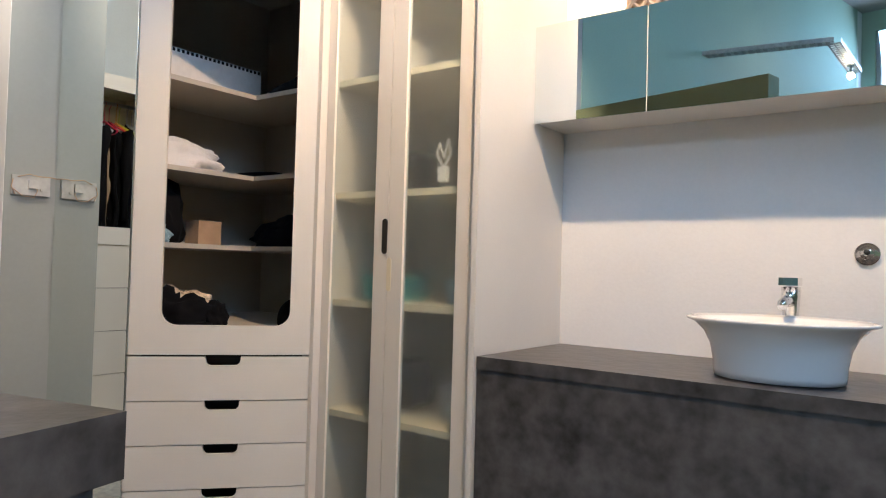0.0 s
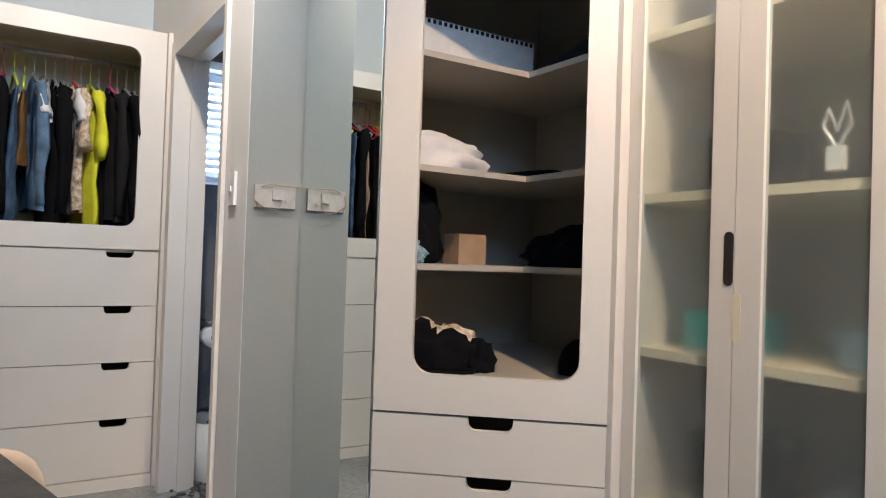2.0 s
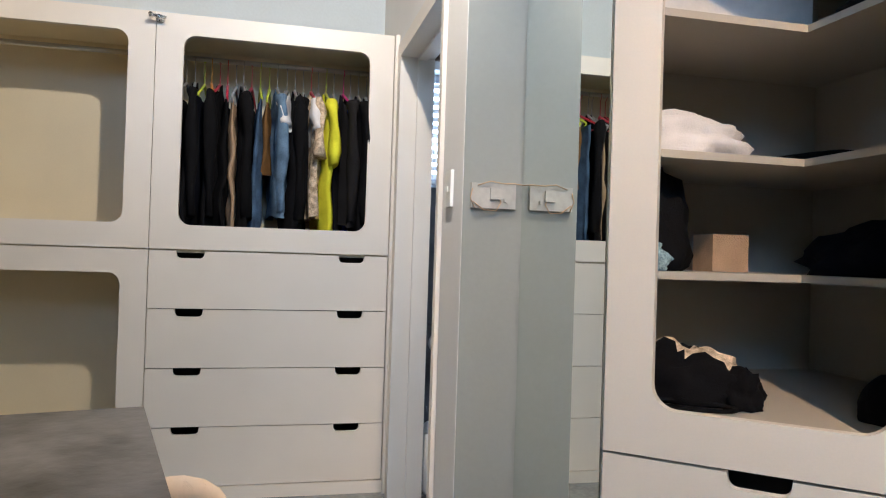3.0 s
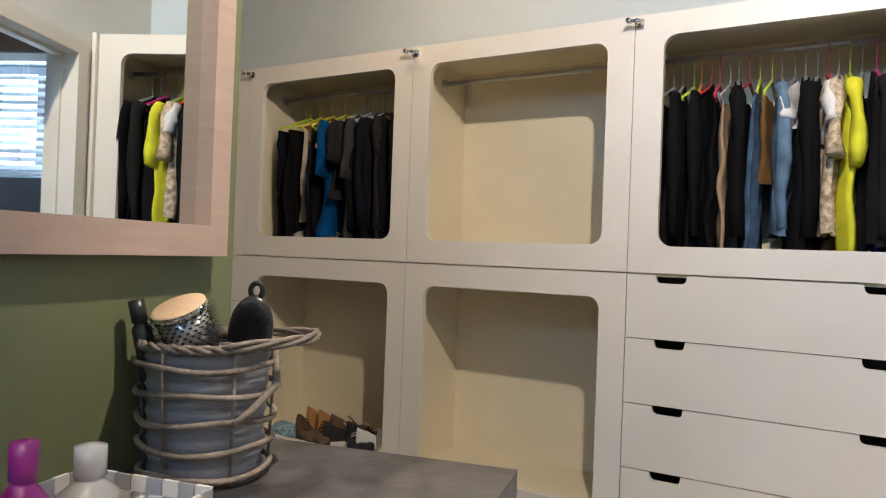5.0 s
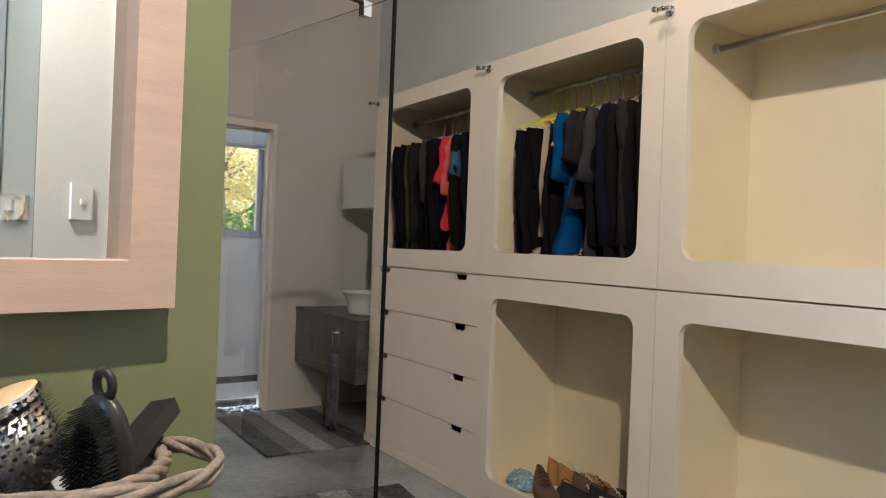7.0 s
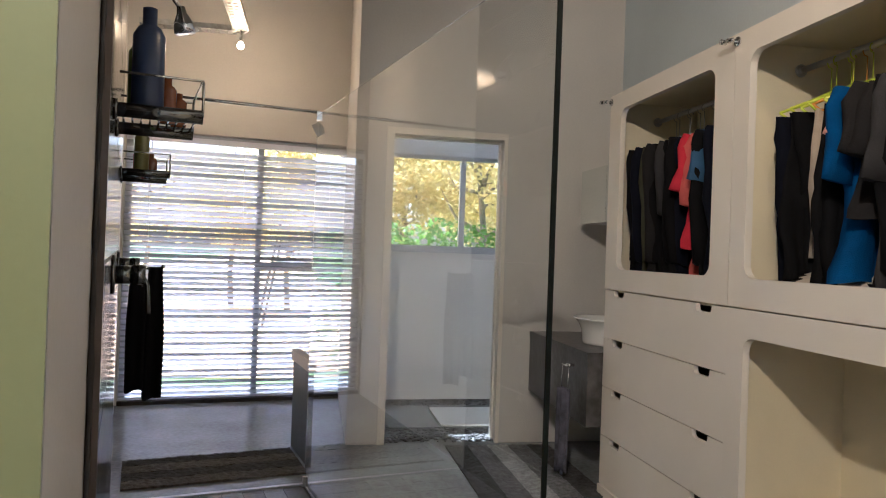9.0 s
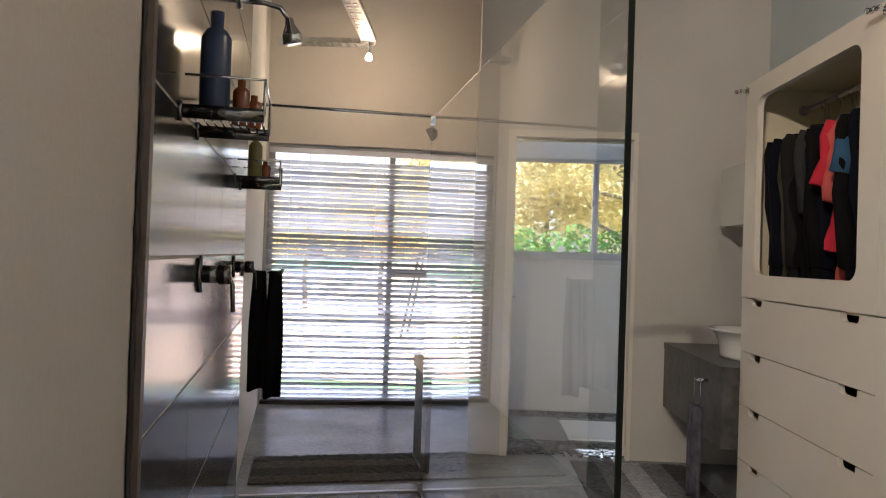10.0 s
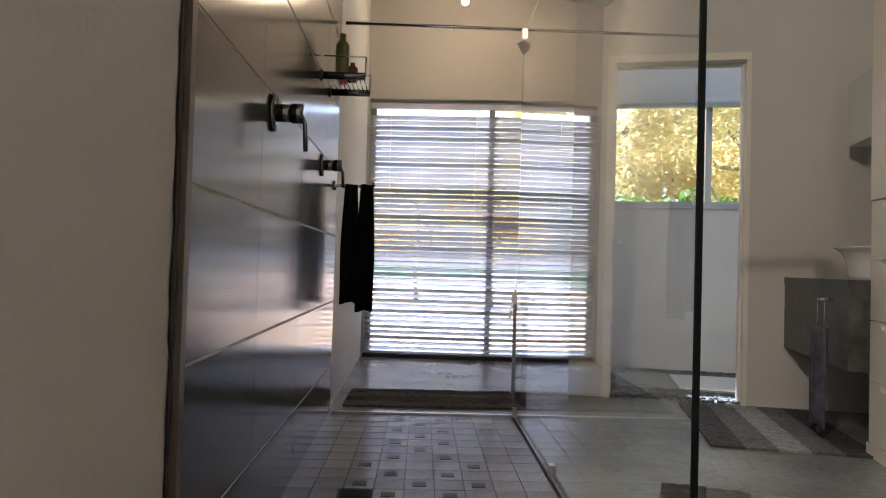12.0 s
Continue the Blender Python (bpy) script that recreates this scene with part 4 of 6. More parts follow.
def tap(m, label):
    ob = thing("tap", m, label, "tap", "basin taps")
    part("body", ob, lathe("body", [(0.0, 0.0), (0.034, 0.0), (0.034, 0.006), (0.026, 0.014), (0.022, 0.16), (0.026, 0.215), (0.027, 0.25), (0.0, 0.252)], CHROME, 28))
    part("spout", ob, finish((lambda b: (add_tube(b, [(0, -0.01, 0.205), (0, -0.06, 0.212), (0, -0.115, 0.205), (0, -0.122, 0.190)], 0.017, 14, taper=[1, 0.9, 0.85, 0.75]), b)[1])(bmesh.new()), "spout", CHROME, 0, True))
    part("lever", ob, finish((lambda b: (add_box(b, -0.026, 0.026, -0.045, 0.028, 0.255, 0.278), b)[1])(bmesh.new()), "lever", CHROME, 0.008))
    return ob


van = thing("vanity", pose(-1.548, 2.03, 0), "dark cement vanity slab with a deep apron", "vanity")
part("top", van, boxes("top", [(0, 2.84, 0, 0.583, 0.75, 0.79)], STONE, 0.006))
part("apron", van, boxes("apron", [(0, 2.84, 0.004, 0.06, 0.34, 0.75)], STONE, 0.004))
part("underside", van, boxes("underside", [(0, 2.84, 0.06, 0.583, 0.34, 0.38)], STONE, 0.002))
basin(pose(-0.705, 2.25, 0.790), "white porcelain flared vessel basin on the dark vanity")
tap(pose(-0.715, 2.47, 0.791), "tall chrome mixer tap behind the basin")
rail = thing("towel_rail", pose(-0.36, 2.03, 0.62), "small chrome towel ring on the vanity apron", "towel rail")
part("bar", rail, tubes("bar", [([(0, 0.0, 0), (0, -0.05, 0), (0.01, -0.06, 0), (0.20, -0.06, 0)], 0.007), ([(0.01, -0.06, 0), (0.01, -0.06, -0.14), (0.03, -0.06, -0.16), (0.2, -0.06, -0.16)], 0.005)], CHROME))
sock = thing("wall_outlet", pose(-0.532, 2.613, 1.146), "round chrome overflow outlet on the wall", "outlet")
part("plate", sock, tubes("plate", [([(0, 0, 0), (0, -0.006, 0)], 0.034), ([(0, -0.004, 0.004), (0, -0.016, 0.004)], 0.020)], CHROME, 24))
part("hole", sock, tubes("hole", [([(0, -0.0165, 0.006), (0, -0.018, 0.006)], 0.009)], BLACK, 16))
mc = thing("mirror_cabinet", pose(-1.552, 2.367, 1.602), "wall cabinet with mirrored doors above the vanity", "mirror cabinet")
part("body", mc, boxes("body", [(0, 2.82, 0.006, 0.246, 0, 0.345)], CREAM, 0.002))
for a, b in ((0.002, 0.416), (0.420, 1.30), (1.304, 2.20), (2.204, 2.818)):
    part("door", mc, boxes("door", [(a, b, 0, 0.0055, -0.004, 0.347)], MIRROR, 0.0008), None, "mirrored door")
bm = bmesh.new()
for i in range(9):
    for j in range(5):
        add_tube(bm, [(i * 0.05, 0.0, j * 0.05), (i * 0.05 + 0.025, -0.01, j * 0.05 + 0.025), (i * 0.05 + 0.05, 0, j * 0.05 + 0.05)], 0.007, 6)
        add_tube(bm, [(i * 0.05 + 0.05, 0.0, j * 0.05), (i * 0.05 + 0.025, -0.004, j * 0.05 + 0.025), (i * 0.05, 0, j * 0.05 + 0.05)], 0.007, 6)
add_box(bm, 0.0, 0.45, 0.008, 0.02, 0.0, 0.25, 1)
add_box(bm, 0.0, 0.45, 0.19, 0.20, 0.0, 0.25, 1)
add_box(bm, 0.0, 0.012, 0.02, 0.19, 0.0, 0.25, 1)
add_box(bm, 0.438, 0.45, 0.02, 0.19, 0.0, 0.25, 1)
thing("woven_basket", pose(-1.22, 2.39, 1.949), "pale lattice woven basket on top of the mirror cabinet", "basket", mesh=finish(bm, "woven_basket", [C_BEIGE, C_TAN], 0, False))

# ---- junction box, switch ----
jb = thing("junction_box", pose(-3.338, 1.378, 1.315), "uncovered clear plastic wiring box with loose wires", "junction box")
part("plate", jb, boxes("plate", [(0, 0.012, -0.02, 0.125, 0, 0.078)], CLEAR_BOX, 0.006))
part("core", jb, boxes("core", [(0.012, 0.022, 0.04, 0.075, 0.028, 0.062), (0.012, 0.02, 0.085, 0.095, 0.02, 0.03)], CLEAR_BOX, 0.002))
part("wires", jb, tubes("wires", [([(0.014, 0.0, 0.07), (0.018, 0.04, 0.084), (0.02, 0.08, 0.078), (0.016, 0.12, 0.08), (0.012, 0.16, 0.076)], 0.0018), ([(0.014, -0.015, 0.02), (0.016, 0.02, -0.006), (0.02, 0.06, -0.008), (0.018, 0.075, 0.02), (0.02, 0.06, 0.045)], 0.0018), ([(0.014, -0.017, 0.06), (0.016, -0.024, 0.03), (0.016, -0.01, 0.0)], 0.0018)], C_TAN, 6))
sw = thing("light_switch", pose(-3.53, 1.333, 1.325), "white plastic light switch plate on the wall", "switch")
part("plate", sw, boxes("plate", [(0, 0.075, -0.011, 0, 0, 0.12)], PLASTIC, 0.005))
part("rocker", sw, boxes("rocker", [(0.030, 0.045, -0.016, -0.011, 0.05, 0.068)], PLASTIC, 0.002))

# ---- dressing table, framed mirror and what stands there ----
table = thing("dressing_table", TURNED, "dark cement dressing table against the green wall", "table")
part("top", table, boxes("top", [(0.015, 1.49, 0.006, 0.66, 0.68, 0.80)], STONE, 0.007))
part("leg_panel", table, boxes("leg_panel", [(0.015, 0.09, 0.006, 0.655, 0, 0.68)], STONE, 0.004))
part("leg_panel", table, boxes("leg_panel", [(1.41, 1.485, 0.006, 0.60, 0, 0.68)], STONE, 0.004))
fm = thing("framed_mirror", turned(0.088, 0.006, 1.184), "large mirror in a plain pale wooden frame on the green wall", "mirror")
part("frame", fm, holed("frame", 1.38, 0.90, (0.06, 1.32, 0.06, 0.84), 0.002, 0.045, PINK_FRAME, 0.002))
part("glass", fm, boxes("glass", [(0.05, 1.33, 0.004, 0.008, 0.05, 0.85)], MIRROR, 0))


def wicker_bucket(m):
    ob = thing("wicker_bucket", m, "ribbed zinc bucket bound in grey wicker with looped handles", "bucket")
    prof = [(0.0, 0.0), (0.093, 0.0)]
    for i in range(9):
        z = 0.012 + i * 0.024
        r = 0.095 + 0.011 * (z / 0.22)
        prof += [(r, z), (r + 0.004, z + 0.008), (r, z + 0.016)]
    prof += [(0.108, 0.225), (0.104, 0.225), (0.09, 0.012), (0.0, 0.012)]
    part("bucket", ob, lathe("bucket", prof, ZINC, 36))
    bm = bmesh.new()
    rng = random.Random(4)
    for z in (0.018, 0.062, 0.108, 0.155, 0.20):
        r = 0.112 + 0.010 * z / 0.2
        add_tube(bm, [(r * math.cos(a) * (1 + rng.uniform(-0.012, 0.012)), r * math.sin(a), z + 0.004 * math.sin(3 * a + z * 40)) for a in [2 * math.pi * k / 32 for k in range(32)]], 0.0055, 7, closed=True)
    for k in range(3):
        add_tube(bm, [((0.113 + 0.004 * math.sin(9 * a + k * 2.1)) * math.cos(a), (0.113 + 0.004 * math.sin(9 * a + k * 2.1)) * math.sin(a), 0.232 + 0.005 * math.cos(9 * a + k * 2.1)) for a in [2 * math.pi * j / 60 for j in range(60)]], 0.005, 6, closed=True)
    for k in range(6):
        a = 2 * math.pi * k / 6 + 0.3
        add_tube(bm, [(0.108 * math.cos(a), 0.108 * math.sin(a), 0.005), (0.116 * math.cos(a), 0.116 * math.sin(a), 0.23)], 0.003, 6)
    part("binding", ob, finish(bm, "binding", WICKER, 0, True))
    bm = bmesh.new()
    for k in range(3):
        pts = []
        for j in range(33):
            f = j / 32
            a = math.pi * f
            c = Vector((0.105 * math.cos(a), 0.035 + 0.155 * math.sin(a), 0.236 + 0.012 * math.sin(a)))
            tw = 14 * f + k * 2.094
            pts.append(c + 0.006 * Vector((math.cos(tw) * 0.6, math.cos(tw) * 0.4, math.sin(tw))))
        add_tube(bm, pts, 0.0048, 6)
    add_tube(bm, [(-0.105, 0.03, 0.24), (-0.112, 0.0, 0.236), (-0.108, -0.03, 0.238)], 0.012, 8)
    add_tube(bm, [(0.02, 0.115, 0.232), (0.06, 0.125, 0.17), (0.10, 0.085, 0.13), (0.112, 0.06, 0.11)], 0.007, 7)
    part("handle", ob, finish(bm, "handle", WICKER, 0, True), pose(0, 0, 0, 0, 0, 47))
    return ob


def round_brush(m):
    ob = thing("round_brush", m, "round metal barrel hairbrush with a wooden end", "hairbrush")
    part("barrel", ob, lathe("barrel", [(0.0, 0.0), (0.030, 0.0), (0.031, 0.085), (0.0, 0.086)], STEEL, 28))
    part("cap", ob, lathe("cap", [(0.033, 0.084), (0.034, 0.092), (0.030, 0.094), (0.0, 0.096)], WOOD, 28))
    part("ring", ob, lathe("ring", [(0.0345, 0.082), (0.0355, 0.087), (0.0345, 0.092)], CHROME, 28))
    bm = bmesh.new()
    for i in range(11):
        for k in range(24):
            a = 2 * math.pi * (k + 0.5 * (i % 2)) / 24
            c, s = math.cos(a), math.sin(a)
            z = 0.005 + i * 0.0075
            bm.faces.new([bm.verts.new(p) for p in ((0.0312 * c - 0.0016 * s, 0.0312 * s + 0.0016 * c, z), (0.0312 * c + 0.0016 * s, 0.0312 * s - 0.0016 * c, z), (0.045 * c, 0.045 * s, z + 0.002))])
    tagged(part("bristles", ob, finish(bm, "bristles", BLACK_PLASTIC, 0)), kind="stuff")
    bm = bmesh.new()
    for i in range(10):
        for k in range(20):
            a = 2 * math.pi * (k + 0.5 * (i % 2)) / 20
            add_box(bm, *(lambda x, y, z: (x - 0.0015, x + 0.0015, y - 0.0015, y + 0.0015, z - 0.0015, z + 0.0015))(0.0302 * math.cos(a), 0.0302 * math.sin(a), 0.008 + i * 0.0078))
    tagged(part("vents", ob, finish(bm, "vents", BLACK_PLASTIC, 0)), kind="stuff")
    part("handle", ob, lathe("handle", [(0.0, -0.13), (0.009, -0.125), (0.011, -0.06), (0.009, 0.0), (0.0, 0.001)], BLACK_PLASTIC, 16))
    return ob


def paddle_brush(m):
    ob = thing("paddle_brush", m, "black oval paddle hairbrush with bristles", "hairbrush")
    part("pad", ob, lathe("pad", [(0.0, -0.010), (0.030, -0.010), (0.036, -0.004), (0.036, 0.004), (0.028, 0.010), (0.0, 0.013)], BLACK_PLASTIC, 32, 1.0, 1.55))
    part("handle", ob, tubes("handle", [([(0, -0.055, -0.002), (0, -0.09, -0.004), (0, -0.17, -0.004)], 0.010)], BLACK_PLASTIC, 10))
    bm = bmesh.new()
    for i in range(-7, 8):
        for j in range(-11, 12):
            x, y = i * 0.0042, j * 0.0046
            if (x / 0.031) ** 2 + (y / 0.050) ** 2 < 1:
                add_box(bm, x - 0.0006, x + 0.0006, y - 0.0006, y + 0.0006, 0.009, 0.026)
    tagged(part("bristles", ob, finish(bm, "bristles", BLACK_PLASTIC, 0)), kind="stuff")
    part("loop", ob, tubes("loop", [([(0.010 * math.sin(a), 0.064 - 0.012 * math.cos(a), 0.0) for a in [2 * math.pi * k / 14 for k in range(15)]], 0.0045)], BLACK_PLASTIC, 8))
    return ob


BK = turned(0.26, 0.14, 0.80, -20)
wicker_bucket(BK)
round_brush(BK @ pose(0.015, -0.02, 0.215) @ look((0, 0, 0), (-0.50, -0.06, -1.0))).scale = (1.42, 1.42, 1.0)
paddle_brush(BK @ pose(-0.05, 0.05, 0.255) @ look((0, 0, 0), (-0.75, -0.60, 0.12)) @ pose(0, 0, 0, 0, 0, -8)).scale = (1.1, 1.15, 1.0)
thing("spray_bottle", BK @ pose(0.07, -0.045, 0.12, 8, 10, 0), "slim clear bottle with a black cap in the bucket", "bottle", mesh=lathe("spray_bottle", [(0.0, 0.0), (0.017, 0.0), (0.017, 0.14), (0.010, 0.15), (0.014, 0.152), (0.014, 0.19), (0.0, 0.192)], [BLACK_PLASTIC], 20))
thing("hair_clip", BK @ pose(-0.07, 0.02, 0.226, 14, 20, 60), "flat black hair straightener laid across the bucket", "straightener", mesh=boxes("hair_clip", [(-0.11, 0.06, -0.016, 0.016, 0, 0.02)], BLACK_PLASTIC, 0.005))

# low woven tray with bottles
WB = turned(0.60, 0.20, 0.80)
tray = thing("woven_tray", WB, "white woven strap tray with a grey checked band", "tray")
bm = bmesh.new()
nx, nz, cell = 12, 5, 0.024
L2, D2 = nx * cell, 8 * cell
for side in range(4):
    n = nx if side % 2 == 0 else 8
    for i in range(n):
        for j in range(nz):
            o = 0.002 if (i + j) % 2 else 0.0
            a0, a1, z0, z1 = i * cell + 0.001, (i + 1) * cell - 0.001, j * 0.022 + 0.001, (j + 1) * 0.022 - 0.001
            k = 1 if ((i + j) % 2 == 0 and j >= 3) else 0
            if side == 0:
                add_box(bm, a0, a1, -o - 0.004, 0.0 - o * 0.2, z0, z1, k)
            elif side == 2:
                add_box(bm, a0, a1, D2 + o * 0.2, D2 + o + 0.004, z0, z1, k)
            elif side == 1:
                add_box(bm, L2 + o * 0.2, L2 + o + 0.004, a0, a1, z0, z1, k)
            else:
                add_box(bm, -o - 0.004, -o * 0.2, a0, a1, z0, z1, k)
add_box(bm, 0, L2, 0, D2, 0.0, 0.006)
STRAP_GREY = material("pale_grey_strap", (0.34, 0.35, 0.38), 0.6, vary=0.06, scale=14, bump=0.3)
part("weave", tray, finish(bm, "weave", [L_WHITE, STRAP_GREY], 0.001))
TRANS = material("milky_plastic", (0.70, 0.72, 0.72), 0.25, vary=0.05, transmission=0.4)
PURPLE = material("purple_plastic", (0.25, 0.02, 0.22), 0.3, vary=0.05)
for x, y, h, r, mt, lab in [(0.055, 0.06, 0.155, 0.034, TRANS, "milky pump spray bottle"), (0.045, 0.125, 0.10, 0.018, STEEL, "silver tin"), (0.15, 0.13, 0.115, 0.024, L_WHITE, "white cosmetic bottle"), (0.14, 0.05, 0.18, 0.027, PURPLE, "purple shampoo bottle"), (0.10, 0.11, 0.10, 0.02, PLASTIC, "white lotion bottle"), (0.20, 0.06, 0.15, 0.03, PLASTIC, "white pump bottle")]:
    thing("bottle", WB @ pose(x, y, 0.007), lab + " in the woven tray", "bottle", "bottles in the tray", mesh=lathe("bottle", [(0, 0), (r * 0.95, 0), (r, 0.004), (r, h * 0.62), (r * 0.5, h * 0.72), (r * 0.42, h * 0.74), (r * 0.55, h * 0.75), (r * 0.55, h * 0.98), (0, h)], mt, 24))
# chair at the table
ch = thing("chair", pose(-2.66, 0.49, 0, 0, 0, -60), "beige rounded leather shell chair at the dressing table", "chair")
bm = bmesh.new()
g = []
for j in range(9):
    f = j / 8
    g.append([])
    for i in range(13):
        a = radians(-62 + 124 * i / 12)
        r = 0.205 + 0.03 * f
        top = 0.45 + (0.33 - 0.20 * (abs(i - 6) / 6) ** 2) * f
        g[-1].append(bm.verts.new((r * math.sin(a), r * math.cos(a) * 0.95, top)))
for a, b in zip(g, g[1:]):
    for i in range(12):
        bm.faces.new((a[i], a[i + 1], b[i + 1], b[i]))
bmesh.ops.solidify(bm, geom=bm.faces, thickness=0.035)
part("backrest", ch, finish(bm, "backrest", CHAIR, 0.008, True))
part("seat", ch, lathe("seat", [(0, 0.40), (0.18, 0.40), (0.21, 0.42), (0.21, 0.455), (0.18, 0.475), (0, 0.48)], CHAIR, 28))
leg = tubes("leg", [([(0.12, 0.12, 0.40), (0.19, 0.19, 0.0)], 0.014)], WOOD)
for k in range(4):
    part("leg", ch, leg, pose(0, 0, 0, 0, 0, 90 * k))

# ---- bathroom: second vanity ----
van2 = thing("wall_vanity", pose(-4.56, -4.296, 0, 0, 0, 90), "dark cement wall-hung vanity beside the wardrobe", "vanity")
part("top", van2, boxes("top", [(0, 1.055, 0, 0.63, 0.752, 0.79)], STONE, 0.005))
part("apron", van2, boxes("apron", [(0, 1.055, 0.004, 0.05, 0.37, 0.752)], STONE, 0.004))
part("underside", van2, boxes("underside", [(0, 1.055, 0.05, 0.63, 0.37, 0.41)], STONE, 0.002))
part("end_panel", van2, boxes("end_panel", [(1.035, 1.055, 0.05, 0.63, 0.41, 0.752)], STONE, 0.002))
basin(pose(-4.83, -3.62, 0.790, 0, 0, 90), "white porcelain flared vessel basin on the wall-hung vanity")
tap(pose(-5.05, -3.62, 0.791, 0, 0, 90), "tall chrome mixer tap behind the basin")
mc2 = thing("mirror_cabinet", pose(-4.85, -4.15, 1.56, 0, 0, 90), "small wall cabinet with mirrored doors above the basin", "mirror cabinet")
part("body", mc2, boxes("body", [(0, 0.88, 0.006, 0.345, 0, 0.36)], CREAM, 0.002))
for a, b in ((0.001, 0.42), (0.424, 0.879)):
    part("door", mc2, boxes("door", [(a, b, 0, 0.0055, -0.003, 0.362)], MIRROR, 0.0008), None, "mirrored door")
ring = thing("towel_rail", pose(-4.556, -3.43, 0.69, 0, 0, 90), "chrome towel rail on the vanity apron", "towel rail")
part("bar", ring, tubes("bar", [([(0, 0.0, 0), (0, -0.05, 0)], 0.009), ([(-0.05, -0.052, 0), (0.06, -0.052, 0)], 0.007), ([(-0.045, -0.052, 0), (-0.045, -0.055, -0.14)], 0.003), ([(0.055, -0.052, 0), (0.055, -0.055, -0.14)], 0.003)], CHROME))


def towel_mesh(name, w, h, thick, mat, seed, n=2):
    """A narrow towel hung in folds from z = 0."""
    bm = bmesh.new()
    rng = random.Random(seed)
    for k in range(n):
        rows = []
        ph = rng.uniform(0, 6)
        for j in range(13):
            f = j / 12
            row = []
            for i in range(24):
                a = 2 * math.pi * i / 24
                ww = w / n * 0.62 * (0.75 + 0.25 * f + 0.08 * math.sin(6 * f + ph))
                row.append(bm.verts.new((w * ((k + 0.5) / n - 0.5) + ww * math.cos(a), thick * math.sin(a) * (1 + 0.45 * math.sin(3 * a + ph + 2 * f)), -h * f * (1 - 0.06 * k) - 0.012 * math.cos(2 * a + ph) * f)))
            rows.append(row)
        for a, b in zip(rows, rows[1:]):
            for i in range(24):
                bm.faces.new((a[i], a[(i + 1) % 24], b[(i + 1) % 24], b[i]))
        bm.faces.new(rows[0])
        bm.faces.new(list(reversed(rows[-1])))
    return finish(bm, name, mat, 0, True)


thing("hand_towel", pose(-4.497, -3.43, 0.555, 0, 0, 90), "dark blue-grey hand towel hanging from the vanity rail", "towel", mesh=towel_mesh("hand_towel", 0.12, 0.50, 0.022, C_TOWEL, 2))

# ---- rugs ----


def rug(name, m, stripes, length, label):
    """Stripes along y, each (x0, x1, material)."""
    ob = thing(name, m, label, "rug")
    for x0, x1, mt in stripes:
        bm = bmesh.new()
        nx, ny = max(3, int((x1 - x0) / 0.02)), int(length / 0.02)
        rng = random.Random(int(x0 * 1000) + 7)
        v = [[bm.verts.new((x0 + (x1 - x0) * i / nx, length * j / ny, 0.012 + rng.uniform(-0.003, 0.004))) for j in range(ny + 1)] for i in range(nx + 1)]
        for i in range(nx):
            for j in range(ny):
                bm.faces.new((v[i][j], v[i + 1][j], v[i + 1][j + 1], v[i][j + 1]))
        edge = [e for e in bm.edges if e.is_boundary]
        r = bmesh.ops.extrude_edge_only(bm, edges=edge)
        for q in r["geom"]:
            if isinstance(q, bmesh.types.BMVert):
                q.co.z = 0.001
        part("stripe", ob, finish(bm, "stripe", mt))
    return ob


rug("bath_rug", pose(-4.68, -4.20, 0), [(0, 0.15, RUG_DARK), (0.15, 0.29, RUG_MID), (0.29, 0.43, RUG_LIGHT), (0.43, 0.57, RUG_MID), (0.57, 0.72, RUG_DARK)], 1.05, "grey striped cotton bath rug on the screed floor")
rug("striped_rug", pose(-4.42, -2.38, 0, 0, 0, -8), [(0, 0.15, RUG_DARK), (0.15, 0.30, RUG_MID), (0.30, 0.45, RUG_LIGHT), (0.45, 0.60, RUG_MID), (0.60, 0.75, RUG_DARK)], 0.95, "grey striped cotton rug beside the wardrobe")
rug("shower_rug", turned(-0.03, -3.93, 0, 90), [(0, 0.12, RUG_DARK), (0.12, 0.26, RUG_BROWN), (0.26, 0.40, RUG_DARK), (0.40, 0.53, RUG_BROWN)], 1.0, "dark brown-grey ribbed cotton rug behind the shower")

# ---- shower ----
TW, TH = 0.62, 0.36
tw = structure("tiled_wall", boxes("tiled_wall", [(-0.0185, -0.001, -3.195, -0.77, 0.0, 3.1)], GROUT, 0), "pale grout bed of the dark shower tiles", "wall", TILED)
tile_cache = {}
zs = [0.0, 0.258, 0.601, 0.944, 1.287, 1.63, 1.973, 2.316, 2.659, 3.002, 3.1]
ys = [-0.77, -1.362, -2.03, -2.698, -3.195]
for a, b in zip(zs, zs[1:]):
    for c, d in zip(ys, ys[1:]):
        key = (round(b - a, 3), round(c - d, 3))
        if key not in tile_cache:
            tile_cache[key] = boxes("tile", [(-0.008, 0, -key[1] + 0.0015, -0.0015, 0.004, key[0] - 0.004)], TILE, 0.0015)
        part("tile", tw, tile_cache[key], pose(-0.0125, c, a))
structure("trim_tile_edge", boxes("trim_tile_edge", [(-0.022, -0.001, -0.77, -0.74, 0, 3.1)], BROWN_TRIM, 0.002), "dark brown metal edge strip beside the tiles", "trim", TILED)
bm = bmesh.new()
rng = random.Random(3)
add_tube(bm, [(-0.006, -0.737 + rng.uniform(-0.003, 0.003), 0.02 + i * 0.04) for i in range(77)], 0.007, 6, taper=[rng.uniform(0.3, 1.1) for _ in range(77)])
structure("trim_black_joint", finish(bm, "trim_black_joint", BLACK, 0, True), "ragged black sealant joint beside the tiles", "trim", TILED)

